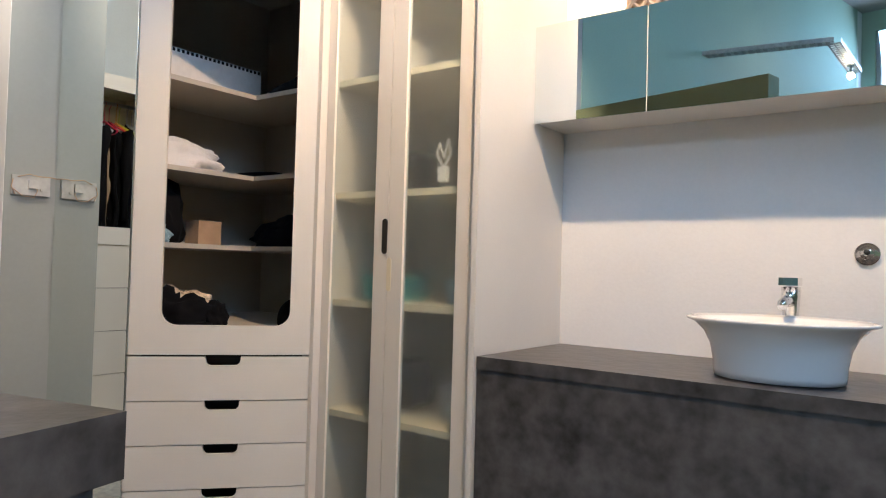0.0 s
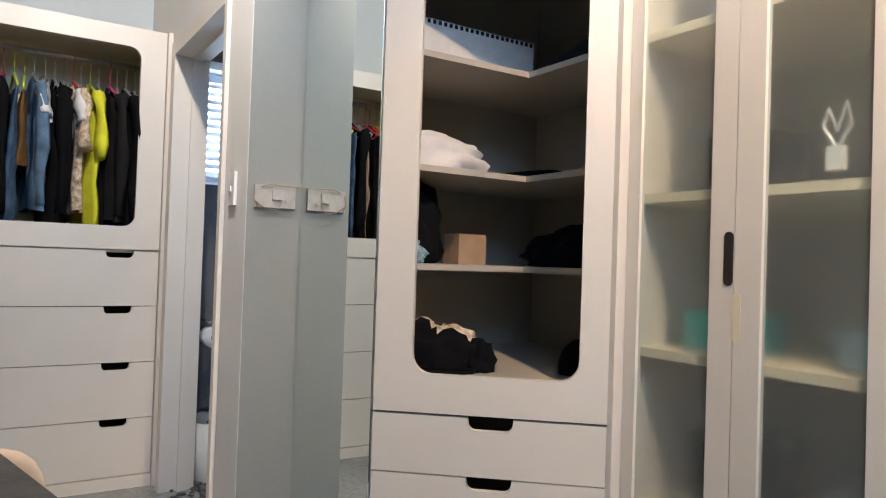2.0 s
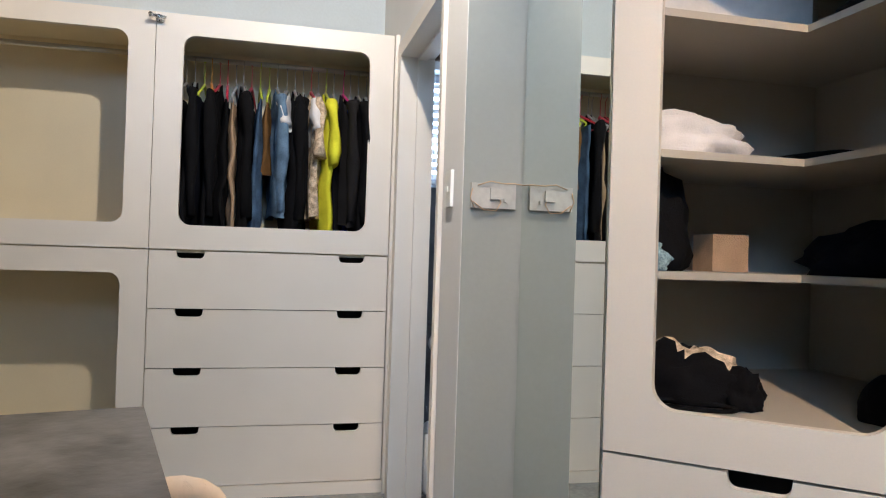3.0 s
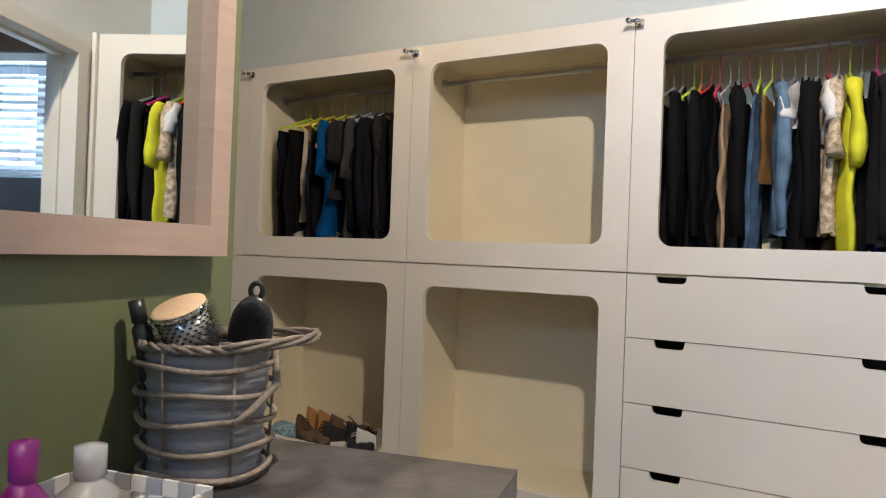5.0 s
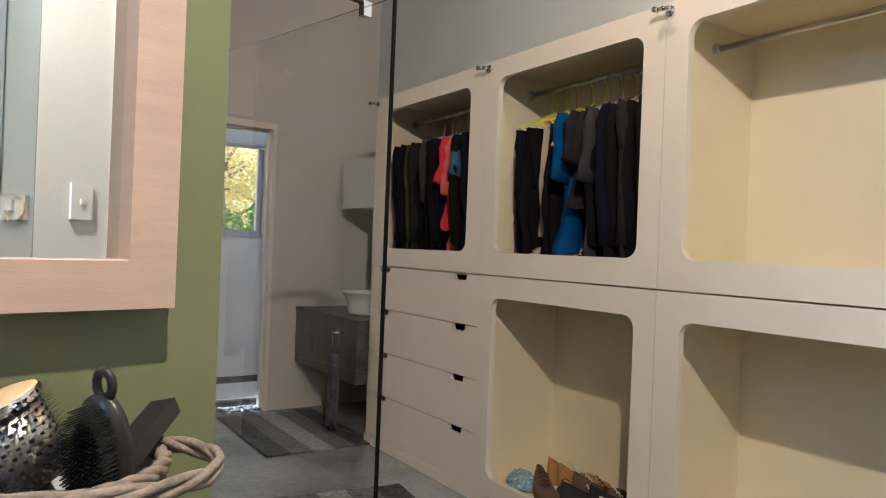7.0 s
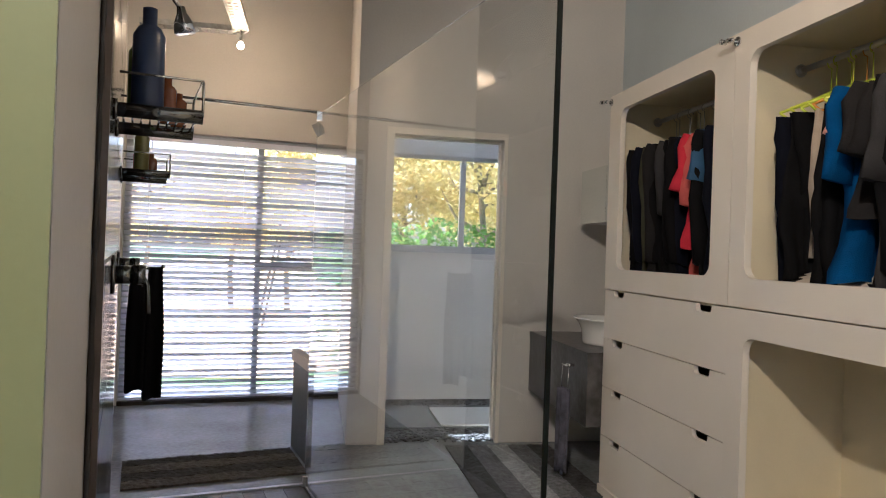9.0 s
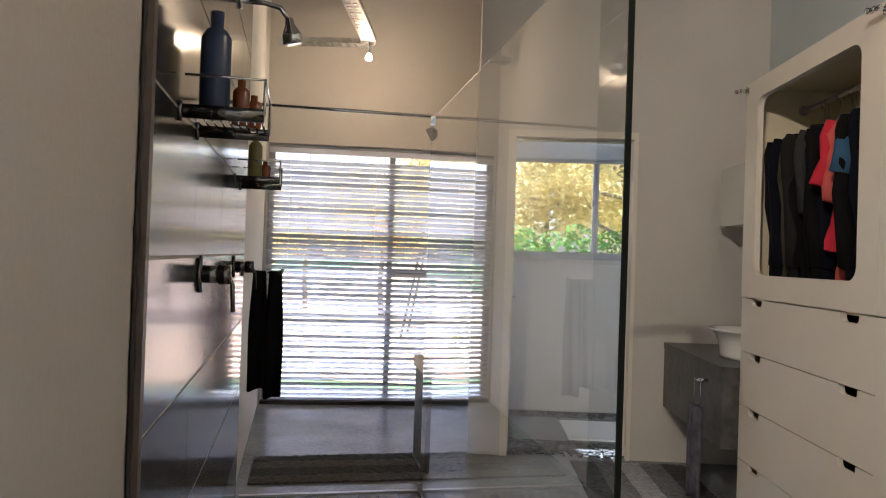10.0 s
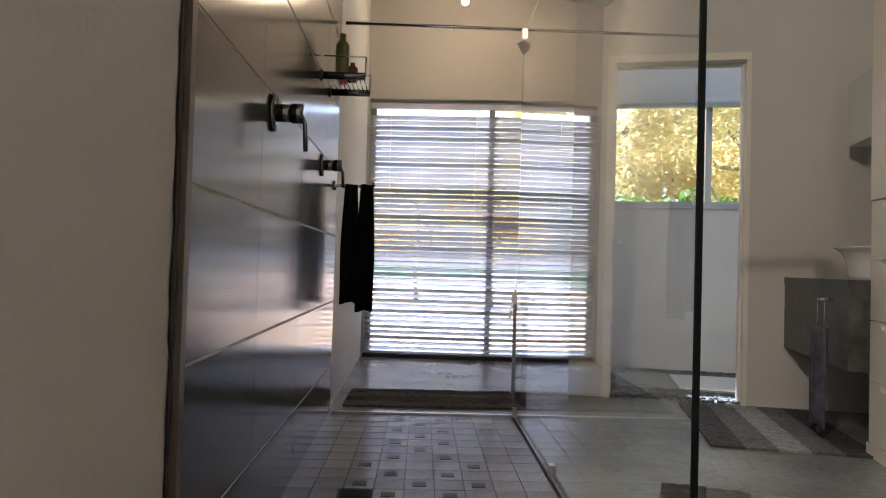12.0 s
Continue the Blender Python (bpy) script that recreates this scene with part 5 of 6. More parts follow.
bed = structure("shower_floor", boxes("shower_floor", [(-0.965, 0.018, -3.17, -0.35, 0.0005, 0.006)], DARK_GROUT, 0), "dark grout bed of the mosaic shower floor", "floor", TURNED)
CX, CY = 0.107, 0.119
fl = boxes("floor_tile", [(0.002, CX - 0.002, 0.002, CY - 0.002, 0, 0.006)], FLOOR_TILE, 0.0015)
cut = boxes("floor_tile", [(0.002, CX - 0.002, 0.002, 0.049, 0, 0.006)], FLOOR_TILE, 0.0015)
inlay = boxes("inlay", [(0.029, CX - 0.029, 0.035, CY - 0.035, 0.0062, 0.0075)], INLAY, 0.0005)
# rows from the threshold on, with the columns that carry an inlay
INLAYS = [(3, 5), (4,), (3, 5), (4,), (3, 5), (4,), (3, 5), (2, 6), (3, 5), (2, 4, 6), (3, 5), (4,), (3, 5)]
for i in range(9):
    part("floor_tile", bed, cut, pose(-0.9465 + i * CX, -3.17, 0.006))
    for j in range(23):
        part("floor_tile", bed, fl, pose(-0.9465 + i * CX, -3.12 + j * CY, 0.006))
        if j < len(INLAYS) and i in INLAYS[j]:
            part("inlay", bed, inlay, pose(-0.9465 + i * CX, -3.12 + j * CY, 0.006))
thing("drain", turned(-0.245, -1.86, 0.0), "square black floor drain in the shower", "drain", mesh=boxes("drain", [(-0.06, 0.06, -0.06, 0.06, 0.0125, 0.0145)] + [(-0.05, 0.05, -0.045 + k * 0.02, -0.037 + k * 0.02, 0.0145, 0.0155) for k in range(5)], INLAY, 0.0008))
structure("threshold", boxes("threshold", [(-0.99, 0.0, -3.20, -3.172, 0, 0.02)], STEEL, 0.003), "narrow metal threshold strip of the shower", "trim", TURNED)

gp = thing("shower_screen", turned(-0.975, 0, 0), "frameless clear glass shower screen with a dark free edge", "shower screen")
pane = part("pane", gp, boxes("pane", [(0, 0.010, -3.185, -0.742, 0.012, 2.062)], GLASS, 0), None, "clear glass pane")
pane.visible_shadow = False
part("edge", gp, boxes("edge", [(-0.001, 0.011, -0.741, -0.734, 0.012, 2.063)], GLASS_EDGE, 0), None, "dark polished glass edge")
part("top_edge", gp, boxes("top_edge", [(0.003, 0.007, -3.185, -0.742, 2.0625, 2.0645)], GLASS_EDGE, 0))
part("channel", gp, boxes("channel", [(-0.003, 0.0, -3.185, -0.742, 0.0, 0.014), (0.010, 0.013, -3.185, -0.742, 0.0, 0.014)], STEEL, 0.001))
for y in (-3.15, -0.88):
    part("clamp", gp, boxes("clamp", [(-0.014, 0.024, y - 0.013, y + 0.013, 2.03, 2.078)], CHROME, 0.005))
    part("brace", gp, tubes("brace", [([(0.01, y, 2.075), (0.962, y, 2.075)], 0.0095)], CHROME, 12))
part("foot", gp, boxes("foot", [(-0.012, 0.022, -2.13, -2.09, 0.012, 0.06), (-0.012, 0.022, -3.19, -3.165, 0.012, 0.06)], STEEL, 0.003))
thing("tag", turned(-0.965, -3.15, 1.99, 0, 20, 25), "small white paper label hanging from the glass clamp", "label", mesh=boxes("tag", [(-0.03, 0.03, -0.001, 0.001, -0.05, 0.03)], PLASTIC, 0.0005))


def mixer(m, s, label):
    ob = thing("shower_mixer", m, label, "mixer", "shower mixers")
    part("plate", ob, tubes("plate", [([(0, 0, 0), (-0.010, 0, 0)], 0.055 * s)], DARK_CHROME, 28))
    part("body", ob, tubes("body", [([(-0.008, 0, 0), (-0.055, 0, 0)], 0.026 * s), ([(-0.055, 0, 0), (-0.088, 0, 0)], 0.029 * s)], DARK_CHROME, 20))
    part("lever", ob, tubes("lever", [([(-0.080, 0, 0), (-0.094, 0.0, -0.03), (-0.098, 0.0, -0.11 * s)], 0.007)], DARK_CHROME, 10))
    return ob


mixer(tiled(-0.0205, -1.49, 1.235), 1.0, "dark chrome single-lever shower mixer on the tiles")
mixer(tiled(-0.0205, -2.57, 1.235), 0.9, "dark chrome single-lever shower mixer on the tiles")
sh = thing("overhead_shower", tiled(-0.0205, -2.42, 2.36), "chrome shower head on a bent arm", "shower head")
part("arm", sh, tubes("arm", [([(0, 0, 0), (-0.012, 0, 0)], 0.035), ([(0, 0, 0), (-0.10, 0, 0.0), (-0.17, 0, -0.015), (-0.205, 0, -0.06)], 0.011)], CHROME, 12))
part("head", sh, lathe("head", [(0, 0.035), (0.016, 0.03), (0.022, 0.0), (0.042, -0.04), (0.044, -0.075), (0.036, -0.082), (0, -0.082)], CHROME, 24), pose(-0.212, 0, -0.085, 0, 12, 0))


def caddy(m, w, label):
    """A wire shelf on two rods out of the wall; w along the wall."""
    ob = thing("shower_caddy", m, label, "shower caddy", "wire caddies in the shower")
    d = 0.19
    rod = tubes("rod", [([(0, 0, 0), (-0.008, 0, 0)], 0.024), ([(-0.006, 0, 0), (-d, 0, 0)], 0.0165)], DARK_CHROME, 14)
    for y in (0, -w):
        part("rod", ob, rod, pose(0, y, 0))
    bm = bmesh.new()
    for k in range(9):
        x = -0.02 - k * 0.02
        add_tube(bm, [(x, 0, 0.004), (x, -w, 0.004)], 0.0028, 6)
    add_tube(bm, [(-d, 0, 0.0), (-d, 0, 0.08), (-d, -0.02, 0.09), (-d, -w + 0.02, 0.09), (-d, -w, 0.08), (-d, -w, 0)], 0.0035, 8)
    add_tube(bm, [(-d, 0, 0.085), (-0.01, 0, 0.085)], 0.003, 8)
    add_tube(bm, [(-d, -w, 0.085), (-0.01, -w, 0.085)], 0.003, 8)
    part("wires", ob, finish(bm, "wires", CHROME, 0, True))
    return ob


caddy(tiled(-0.0205, -1.05, 1.625), 0.285, "chrome wire shower shelf holding bottles")
caddy(tiled(-0.0205, -2.47, 1.612), 0.30, "chrome wire shower shelf holding toiletries")
B_BLUE = material("blue_label_plastic", (0.03, 0.045, 0.10), 0.3, vary=0.05)
B_GREEN = material("green_label_plastic", (0.20, 0.30, 0.06), 0.35, vary=0.1)
B_AMBER = material("amber_plastic", (0.16, 0.05, 0.02), 0.25, vary=0.05)
B_OLIVE = material("olive_plastic", (0.13, 0.12, 0.03), 0.35, vary=0.05)
for x, y, z, r, h, mt, lab in [(-0.07, -1.11, 1.634, 0.036, 0.25, B_BLUE, "blue shampoo bottle"), (-0.06, -1.19, 1.634, 0.034, 0.22, B_GREEN, "green shampoo tube"), (-0.12, -1.25, 1.634, 0.022, 0.12, B_AMBER, "amber pump bottle"), (-0.15, -1.29, 1.634, 0.020, 0.09, B_AMBER, "small amber bottle"),
                               (-0.08, -2.54, 1.621, 0.030, 0.20, B_OLIVE, "olive green bottle"), (-0.12, -2.61, 1.621, 0.024, 0.09, B_AMBER, "amber jar"), (-0.07, -2.66, 1.621, 0.022, 0.12, H_RED, "red bottle")]:
    thing("shower_bottle", tiled(x - 0.0205, y, z), lab + " on the wire shelf", "bottle", "bottles on the shower shelves", mesh=lathe("shower_bottle", [(0, 0), (r * 0.92, 0), (r, 0.006), (r, h * 0.72), (r * 0.7, h * 0.80), (r * 0.45, h * 0.82), (r * 0.45, h * 0.98), (0, h)], mt, 22, 1.0, 0.8))
hook = thing("towel_hook", tiled(-0.0205, -3.06, 1.20), "chrome hook rail on the tiles", "hook")
part("bar", hook, tubes("bar", [([(0, 0, 0), (-0.012, 0, 0)], 0.025), ([(0, 0, 0), (-0.10, 0, 0), (-0.20, 0, 0.0)], 0.008), ([(-0.20, 0, 0), (-0.205, 0, 0.02)], 0.010)], CHROME, 10))
thing("black_towel", tiled(-0.150, -3.06, 1.205), "black towels hanging from the hook in the shower", "towel", mesh=towel_mesh("black_towel", 0.16, 0.64, 0.05, C_BLACK, 6))

# ---- bay window with blind ----


def window(name, m, w, h, mullions, transom, label, bar=0.05):
    ob = thing(name, m, label, "window", kind="structure")
    part("frame", ob, boxes("frame", [(0, bar, 0, 0.05, 0, h), (w - bar, w, 0, 0.05, 0, h), (bar, w - bar, 0, 0.05, h - bar, h), (bar, w - bar, 0, 0.05, 0, bar)] + [(x - bar / 2, x + bar / 2, 0.001, 0.049, bar, h - bar) for x in mullions] + ([(x0, x1, 0.002, 0.048, z - bar / 2, z + bar / 2) for x0, x1, z in transom]), ALU, 0.003))
    edges = [bar] + [x for x in mullions] + [w - bar]
    for a, b in zip(edges, edges[1:]):
        g = part("pane", ob, boxes("pane", [(a, b, 0.022, 0.026, bar * 0.5, h - bar * 0.5)], PANE, 0), None, "clear glass pane")
        g.visible_shadow = False
    part("stay", ob, tubes("stay", [([(w * 0.32, 0.0, bar), (w * 0.32, -0.02, bar + 0.005), (w * 0.32 + 0.03, -0.03, bar + 0.05)], 0.006)], BLACK_PLASTIC, 8))
    return ob


window("window_1", BAY @ pose(-1.928, -0.12, 0.0), 1.866, 2.235, [0.80], [(0.05, 0.775, 1.15)], "tall grey aluminium glazed door behind the blind")
window("window_2", BAY @ pose(0.252, -0.10, 3.252), 2.096, 0.896, [1.05], [], "high grey aluminium window")


def blind(name, m, w, h, pitch, tilt, deep, mat, label):
    ob = thing(name, m, label, "blind")
    part("headrail", ob, boxes("headrail", [(0, w, 0, 0.045, h - 0.045, h)], mat, 0.003))
    n = int((h - 0.09) / pitch)
    bm = bmesh.new()
    rows = []
    for i in range(5):
        f = i / 4 - 0.5
        rows.append([bm.verts.new((x, f * deep, 0.0025 * (1 - 4 * f * f))) for x in (0, w)])
    for a, b in zip(rows, rows[1:]):
        bm.faces.new((a[0], a[1], b[1], b[0]))
    bmesh.ops.solidify(bm, geom=bm.faces, thickness=0.0006)
    me = finish(bm, "slat", mat, 0)
    rng = random.Random(8)
    for k in range(n):
        part("slat", ob, me, pose(0, 0.022, 0.045 + k * pitch, tilt + rng.uniform(-0.2, 0.2), 0, 0))
    part("bottom_rail", ob, boxes("bottom_rail", [(0, w, 0.008, 0.036, 0.0, 0.018)], mat, 0.004))
    cords = [([(x, y, 0.01), (x, y, h - 0.04)], 0.0012) for x in (w * 0.10, w * 0.5, w * 0.9) for y in (0.0, 0.044)]
    part("cord", ob, tubes("cord", cords, PLASTIC, 5))
    return ob


# unseen window, added to go with the east fill lamp
window("window_5", pose(1.42, -1.048, 2.852, 0, 0, 90), 2.496, 0.996, [1.25], [], "unseen high grey window added in the east wall")
blind("venetian_blind", BAY @ pose(-1.915, -0.062, 0.035), 1.85, 2.17, 0.0455, 44, 0.050, SLAT, "pale venetian blind lowered over the garden window")
structure("sill_board", boxes("sill_board", [(-1.93, -0.06, -0.16, 0.01, 0.0, 0.03)], BLACK, 0.003), "dark window sill board at the floor", "trim", BAY)
window("window_3", pose(-4.748, -5.80, 1.332), 1.186, 0.886, [0.40], [(0.42, 1.14, 0.0)], "grey aluminium window above the white wall")
part("sill", bpy.data.objects["window_3"], boxes("sill", [(-0.02, 1.2, 0.05, 0.13, -0.012, 0.012)], ALU, 0.003))
rb = thing("raised_blind", pose(-4.74, -5.69, 2.15), "white venetian blind pulled up under the lintel", "blind")
part("headrail", rb, boxes("headrail", [(0, 1.17, 0, 0.04, 0.03, 0.07)], SLAT_WHITE, 0.003))
part("stacked_slats", rb, boxes("stacked_slats", [(0, 1.17, 0.002, 0.038, k * 0.005, k * 0.005 + 0.003) for k in range(6)], SLAT_WHITE, 0))

# ---- garden room floor ----
gf = structure("pebble_floor", boxes("pebble_floor", [(-5.2, -3.44, -5.7, -4.46, 0.0005, 0.008)], SLATE_WALL, 0), "dark bed of grey pebbles", "floor")
bm = bmesh.new()
rng = random.Random(12)


def pebbles(bm, x0, x1, y0, y1, z, n):
    for _ in range(n):
        x, y, s = rng.uniform(x0, x1), rng.uniform(y0, y1), rng.uniform(0.010, 0.022)
        r = bmesh.ops.create_icosphere(bm, subdivisions=1, radius=1)
        a = rng.uniform(0, 3)
        for v in r["verts"]:
            q = Vector((v.co.x * s * 1.3, v.co.y * s * 0.8, v.co.z * s * 0.55))
            v.co = (x + q.x * math.cos(a) - q.y * math.sin(a), y + q.x * math.sin(a) + q.y * math.cos(a), z + q.z)


pebbles(bm, -4.7, -3.47, -4.66, -4.33, 0.006, 420)
pebbles(bm, -5.0, -3.47, -5.68, -5.42, 0.006, 380)
pebbles(bm, -3.62, -3.47, -5.45, -4.6, 0.006, 120)
tagged(part("pebbles", gf, finish(bm, "pebbles", PEBBLE, 0, True)), kind="stuff")
part("slab", gf, boxes("slab", [(-4.03, -3.62, -5.42, -4.68, 0.008, 0.016), (-5.15, -4.045, -5.42, -4.68, 0.008, 0.016)], SCREED, 0.003))
thing("bath_mat", pose(-4.62, -5.28, 0.0165), "white towelling bath mat on the grey slab", "mat", mesh=boxes("bath_mat", [(0, 0.60, 0, 0.58, 0, 0.014)], MAT_WHITE, 0.006))
dd = thing("open_door", pose(-3.555, -4.46, 0.012, 0, 0, -92), "white painted door standing open into the garden room", "door")
part("leaf", dd, boxes("leaf", [(0.0, 0.78, 0.004, 0.04, 0, 2.06)], WHITE_WALL, 0.003))
part("handle", dd, tubes("handle", [([(0.72, 0.004, 1.0), (0.72, -0.045, 1.0), (0.62, -0.05, 1.0)], 0.009), ([(0.72, 0.004, 1.0), (0.72, -0.002, 1.0)], 0.024)], CHROME, 10))

# ---- toilet ----
window("window_4", pose(-5.30, 1.502, 1.572, 0, 0, 90), 1.096, 0.666, [0.55], [], "small grey window of the toilet")
blind("toilet_blind", pose(-5.185, 1.52, 1.57, 0, 0, 90) @ pose(0, -0.05, 0), 1.06, 0.70, 0.047, 42, 0.05, SLAT_WHITE, "white venetian blind in the toilet")
bn = thing("pedal_bin", pose(-4.62, 1.61, 0), "white pedal bin with a chrome lid in the toilet", "bin")
part("body", bn, lathe("body", [(0, 0), (0.10, 0), (0.105, 0.01), (0.11, 0.30), (0, 0.301)], PLASTIC, 28))
part("lid", bn, lathe("lid", [(0.113, 0.30), (0.114, 0.315), (0.08, 0.35), (0.0, 0.362)], CHROME, 28))
tr = thing("toilet_roll", pose(-4.86, 1.63, 0.70), "white toilet roll on a chrome holder", "toilet roll")
part("roll", tr, tubes("roll", [([(-0.02, 0, 0), (0.085, 0, 0)], 0.055)], PLASTIC, 24))
part("core", tr, tubes("core", [([(0.0855, 0, 0), (0.087, 0, 0)], 0.018)], BLACK, 16))
part("holder", tr, tubes("holder", [([(-0.04, 0, 0), (0.10, 0, 0)], 0.006), ([(-0.04, 0, 0), (-0.04, 0, 0.075), (0.04, 0, 0.075)], 0.006), ([(-0.31, 0, 0.075), (0.04, 0, 0.075)], 0.006)], CHROME, 8))
tb = thing("toilet_brush", pose(-4.62, 2.1, 0), "white toilet brush in its stand", "toilet brush")
part("stand", tb, lathe("stand", [(0, 0), (0.05, 0), (0.045, 0.12), (0.03, 0.13), (0, 0.131)], PLASTIC, 20))
part("stick", tb, tubes("stick", [([(0, 0, 0.12), (0.02, 0.01, 0.42)], 0.008)], PLASTIC, 8))
bm = bmesh.new()
pebbles(bm, -4.75, -3.5, 1.36, 2.6, 0.004, 900)
tagged(structure("pebble_floor_toilet", finish(bm, "pebble_floor_toilet", PEBBLE, 0, True), "pebble mosaic floor of the toilet", "floor"), kind="stuff")
pan = thing("toilet", pose(-4.85, 2.40, 0), "white porcelain toilet pan with a cistern", "toilet")
part("bowl", pan, lathe("bowl", [(0, 0), (0.12, 0), (0.11, 0.18), (0.18, 0.34), (0.20, 0.40), (0, 0.41)], PORCELAIN, 28, 1.2, 0.95))
part("cistern", pan, boxes("cistern", [(-0.33, -0.16, -0.19, 0.19, 0.38, 0.78)], PORCELAIN, 0.02))

# ---- cable tray and bulbs ----
def cable_tray(pts, name="cable_tray"):
    ob = thing(name, pose(0, 0, 0), "galvanised perforated cable tray hung below the ceiling", "cable tray")
    for a, b in zip(pts, pts[1:]):
        a, b = Vector(a), Vector(b)
        d = b - a
        n = max(2, int(d.length / 0.06))
        bm = bmesh.new()
        add_box(bm, 0, d.length, -0.055, -0.053, 0, 0.04)
        add_box(bm, 0, d.length, 0.053, 0.055, 0, 0.04)
        for k in range(n):
            x = d.length * k / n
            add_box(bm, x, x + d.length / n * 0.55, -0.053, 0.053, 0.0, 0.002)
        add_box(bm, 0, d.length, -0.053, -0.038, 0.0, 0.002)
        add_box(bm, 0, d.length, 0.038, 0.053, 0.0, 0.002)
        add_box(bm, 0, d.length, -0.006, 0.006, 0.0, 0.002)
        part("tray", ob, finish(bm, "tray", GALV, 0), Matrix.Translation(a) @ pose(0, 0, 0, 0, 0, math.degrees(math.atan2(d.y, d.x))))
    return ob


TZ = 3.06
cable_tray([(-1.72, -4.98, 2.92), (-2.40, -4.98, 2.92), (-2.44, -4.9, 2.92), (-2.44, -1.96, 2.92)])
cable_tray([(-2.45, -1.9, TZ), (-1.2, -2.1, TZ), (-1.16, -3.2, TZ)])
cable_tray([(-4.15, -0.95, TZ), (-4.15, 0.95, TZ), (-2.66, 0.95, TZ), (-0.9, 1.41, TZ)])
GLOW = glow("warm_bulb_glass", (1.0, 0.75, 0.45), 12.0)
for x, y, z in BULBS:
    up = 2.92 if z < 2.9 else TZ
    b = thing("bulb_holder", pose(x, y, z), "bare warm bulb in a holder below the cable tray", "lamp", "bulbs on the cable tray")
    part("holder", b, lathe("holder", [(0.0, up - z), (0.03, up - z), (0.03, up - z - 0.012), (0.012, up - z - 0.016), (0.012, 0.022), (0.016, 0.02), (0.016, 0.006), (0.0, 0.005)], CHROME, 18))
    gl = part("bulb", b, lathe("bulb", [(0.0, 0.006), (0.012, 0.004), (0.026, -0.02), (0.024, -0.036), (0.012, -0.046), (0.0, -0.048)], GLOW, 18), None, "glowing warm bulb")
    gl.visible_shadow = False

# low dark board at the end of the shower screen
lp = thing("low_partition", turned(-1.085, -4.016, 0.0), "low dark board partition with a beige cap beside the shower", "partition")
part("board", lp, boxes("board", [(0, 0.03, 0, 0.50, 0, 0.575)], SLATE_WALL, 0.003))
part("cap", lp, boxes("cap", [(-0.012, 0.042, -0.012, 0.50, 0.577, 0.645)], CAB_IN, 0.008), None, "beige rounded cap")

# ---- garden ----
LAWN = material("lawn", (0.07, 0.13, 0.03), 0.9, vary=0.35, scale=3, bump=0.8, bump_scale=60)
LEAF = thin_sheet("green_leaves", (0.17, 0.31, 0.06), 0.45)
# the glow of backlit foliage is put into this bright yellow leaf colour
LEAF_BACKLIT = thin_sheet("backlit_yellow_leaves", (0.76, 0.66, 0.33), 0.6)
BARK = material("pale_bark", (0.34, 0.29, 0.23), 0.9, vary=0.3, scale=9, bump=0.8)
structure("ground", boxes("ground", [(-300, 300, -300, 300, -0.30, -0.16)], LAWN, 0), "green garden lawn reaching to the horizon", "ground")


PAVING = material("warm_paving", (0.74, 0.47, 0.27), 0.85, vary=0.10, scale=2, bump=0.3, bump_scale=40)
structure("terrace", boxes("terrace", [(-3.6, 9.0, -250.0, -7.6, -0.158, -0.15)], PAVING, 0), "warm sandy sunlit paving beyond the lawn", "pavement")


def leaves(name, mat, clumps, per, size, seed):
    """Many small folded leaves, strewn round the clumps (x, y, z, spread)."""
    bm = bmesh.new()
    rng = random.Random(seed)
    for cx, cy, cz, sp in clumps:
        for _ in range(per):
            d = Vector((rng.gauss(0, 1), rng.gauss(0, 1), rng.gauss(0, 0.8)))
            d = d / max(1e-3, d.length) * sp * rng.uniform(0.45, 1.0) ** 0.6
            c = Vector((cx, cy, cz)) + d
            a = Vector((rng.uniform(-1, 1), rng.uniform(-1, 1), rng.uniform(-0.6, 0.6))).normalized()
            b = a.orthogonal().normalized()
            b = (Matrix.Rotation(rng.uniform(0, 6.28), 3, a) @ b)
            s = size * rng.uniform(0.6, 1.3)
            v = [bm.verts.new(c + q) for q in (-a * s, b * s * 0.45 + Vector((0, 0, 0.1 * s)), a * s, -b * s * 0.45 + Vector((0, 0, 0.1 * s)))]
            bm.faces.new((v[0], v[1], v[2]))
            bm.faces.new((v[0], v[2], v[3]))
    me = bpy.data.meshes.new(name)
    bm.to_mesh(me)
    bm.free()
    me.materials.append(mat)
    return me


rng = random.Random(5)
hedge = [(-7.2 + 0.28 * i + rng.uniform(-0.1, 0.1), -8.3 + rng.uniform(-0.25, 0.25), z + rng.uniform(-0.1, 0.1), 0.28) for i in range(15) for z in (0.1, 0.45, 0.8, 1.15, 1.45)]
thing("hedge", pose(0, 0, 0), "dense green clipped hedge in the garden", "hedge", kind="stuff", mesh=leaves("hedge", LEAF, hedge, 150, 0.045, 1))


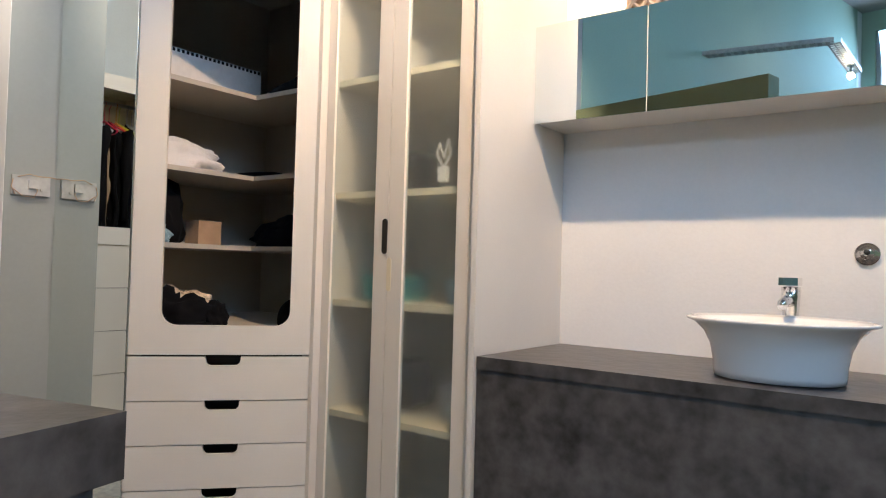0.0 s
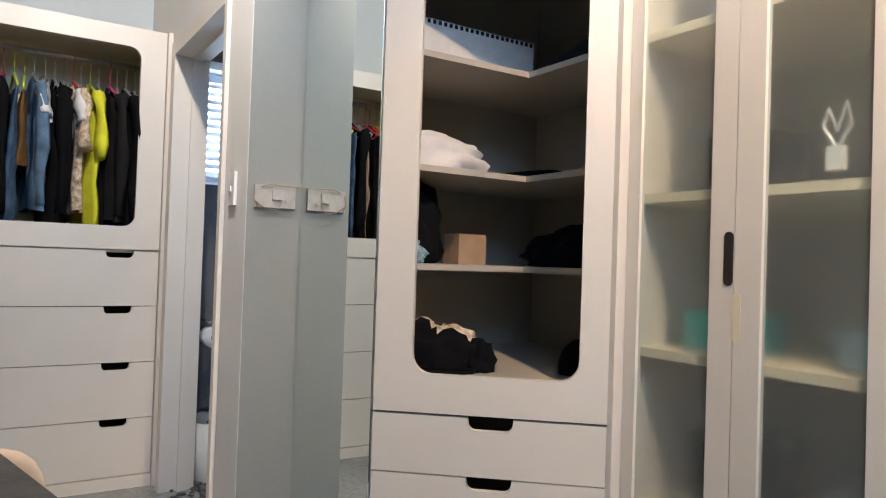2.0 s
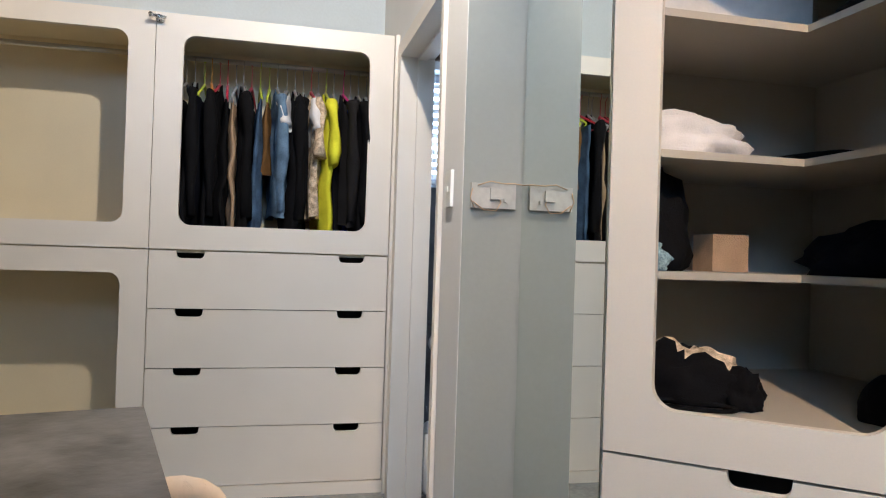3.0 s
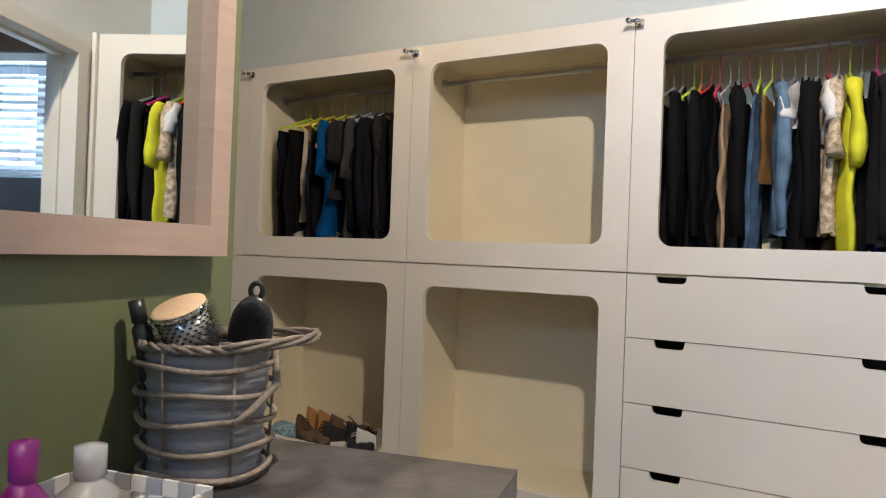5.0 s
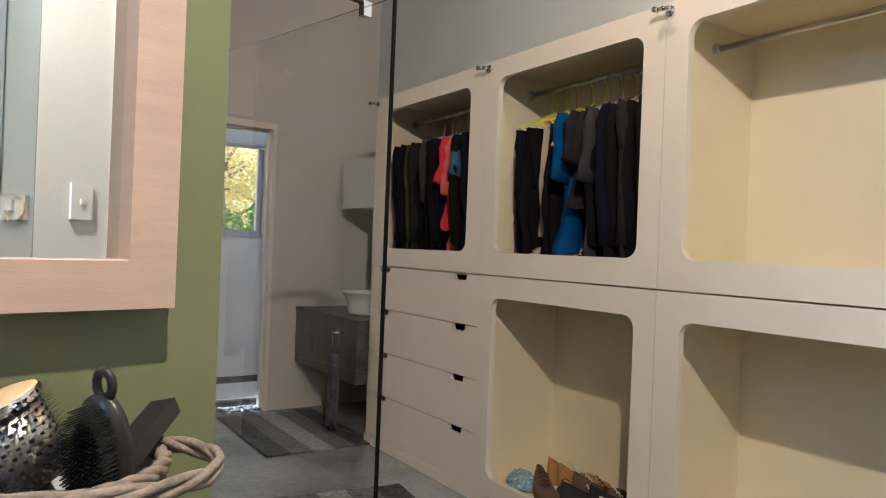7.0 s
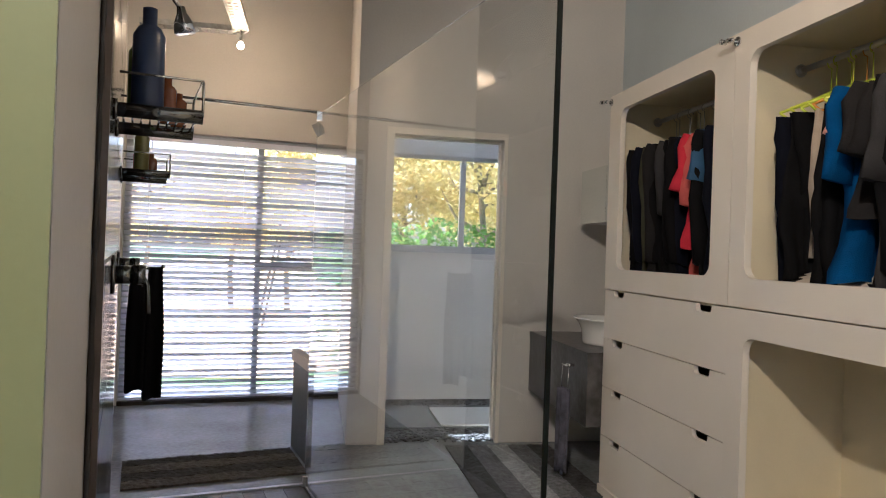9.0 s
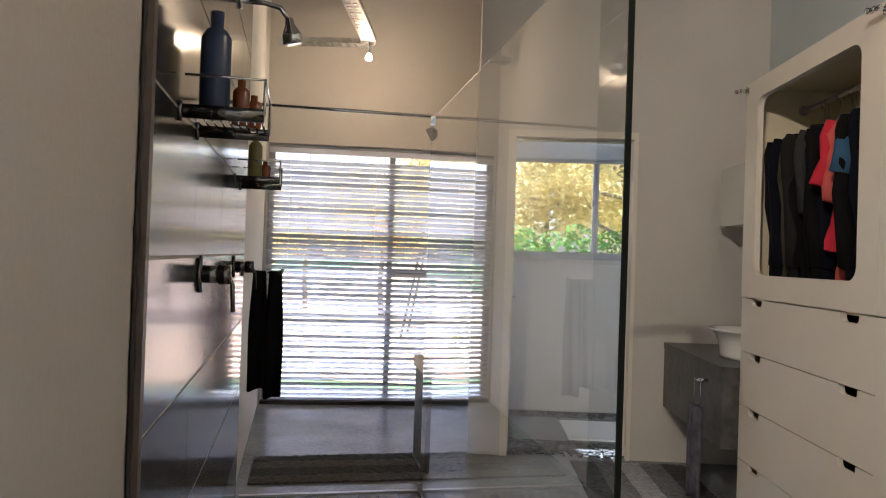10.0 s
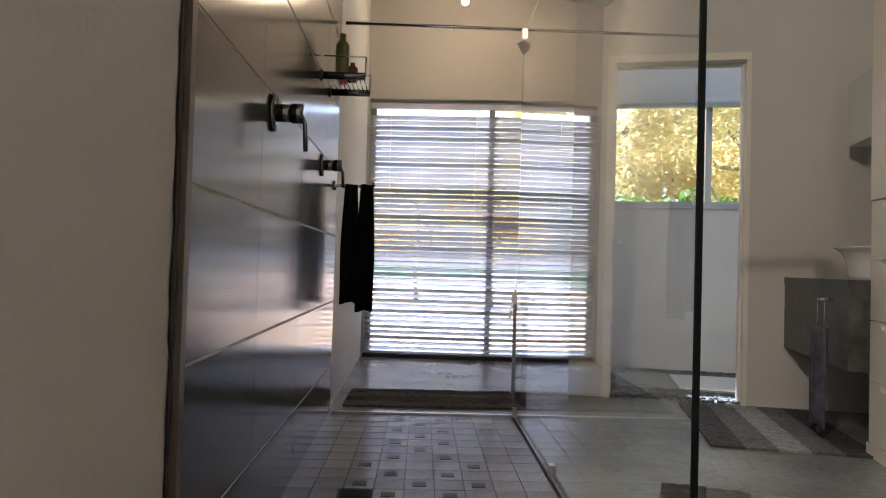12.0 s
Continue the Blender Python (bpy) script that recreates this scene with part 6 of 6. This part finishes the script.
def tree(x, y, seed, label, dense=26):
    ob = thing("tree", pose(x, y, -0.16), label, "tree", "garden trees")
    r = random.Random(seed)
    bm = bmesh.new()
    add_tube(bm, [(0, 0, 0), (0.05, 0.03, 0.9), (-0.04, 0.02, 1.8), (0.05, -0.05, 2.8), (0, 0, 4.0)], 0.065, 9, taper=[1.2, 1, 0.8, 0.55, 0.25])
    tips = []
    for k in range(11):
        a, z0 = r.uniform(0, 6.28), r.uniform(1.3, 3.0)
        ln = r.uniform(0.8, 1.7)
        e = Vector((ln * math.cos(a), ln * math.sin(a), z0 + r.uniform(0.2, 1.0)))
        mid = Vector((ln * 0.5 * math.cos(a + 0.2), ln * 0.5 * math.sin(a + 0.2), z0 + r.uniform(0.1, 0.4)))
        add_tube(bm, [(0, 0, z0), mid, e], 0.035, 6, taper=[1, 0.7, 0.3])
        tips += [e, mid.lerp(e, 0.6)]
    part("trunk", ob, finish(bm, "trunk", BARK, 0, True))
    cl = [(t.x + r.uniform(-0.3, 0.3), t.y + r.uniform(-0.3, 0.3), t.z + r.uniform(-0.3, 0.4), r.uniform(0.3, 0.6)) for t in tips for _ in range(3)]
    tagged(part("crown", ob, leaves("crown", LEAF_BACKLIT, cl, dense * 6, 0.05, seed)), kind="stuff")
    return ob


for k, (x, y) in enumerate([(-3.6, -10.6), (-5.6, -10.2), (-1.2, -16.5), (-7.6, -11.5), (0.8, -17.2), (-4.6, -12.0), (-6.6, -12.6), (-2.5, -16.0)]):
    tree(x, y, 40 + k, "garden tree with thin foliage in a backlit yellow-green")
ld = thing("ladder", pose(-2.75, -12.2, -0.15, 0, 0, 82), "tall dark folding step ladder standing on the paving", "ladder")
DARK_ALU = material("weathered_dark_aluminium", (0.07, 0.07, 0.075), 0.5, metal=0.3, vary=0.15)
part("rails", ld, tubes("rails", [([(-0.25, 0.62, 0), (-0.17, 0.0, 3.0)], 0.03), ([(0.25, 0.62, 0), (0.17, 0.0, 3.0)], 0.03), ([(-0.25, -0.62, 0), (-0.17, -0.04, 3.0)], 0.025), ([(0.25, -0.62, 0), (0.17, -0.04, 3.0)], 0.025)], DARK_ALU, 8))
part("rungs", ld, tubes("rungs", [([(-0.25 + 0.08 * f, 0.62 - 0.62 * f, 3.0 * f), (0.25 - 0.08 * f, 0.62 - 0.62 * f, 3.0 * f)], 0.018) for f in [0.1 * k for k in range(1, 10)]], DARK_ALU, 8))
part("spreader", ld, tubes("spreader", [([(x, 0.37, 1.2), (x, -0.39, 1.2)], 0.012) for x in (-0.22, 0.22)], DARK_ALU, 8))
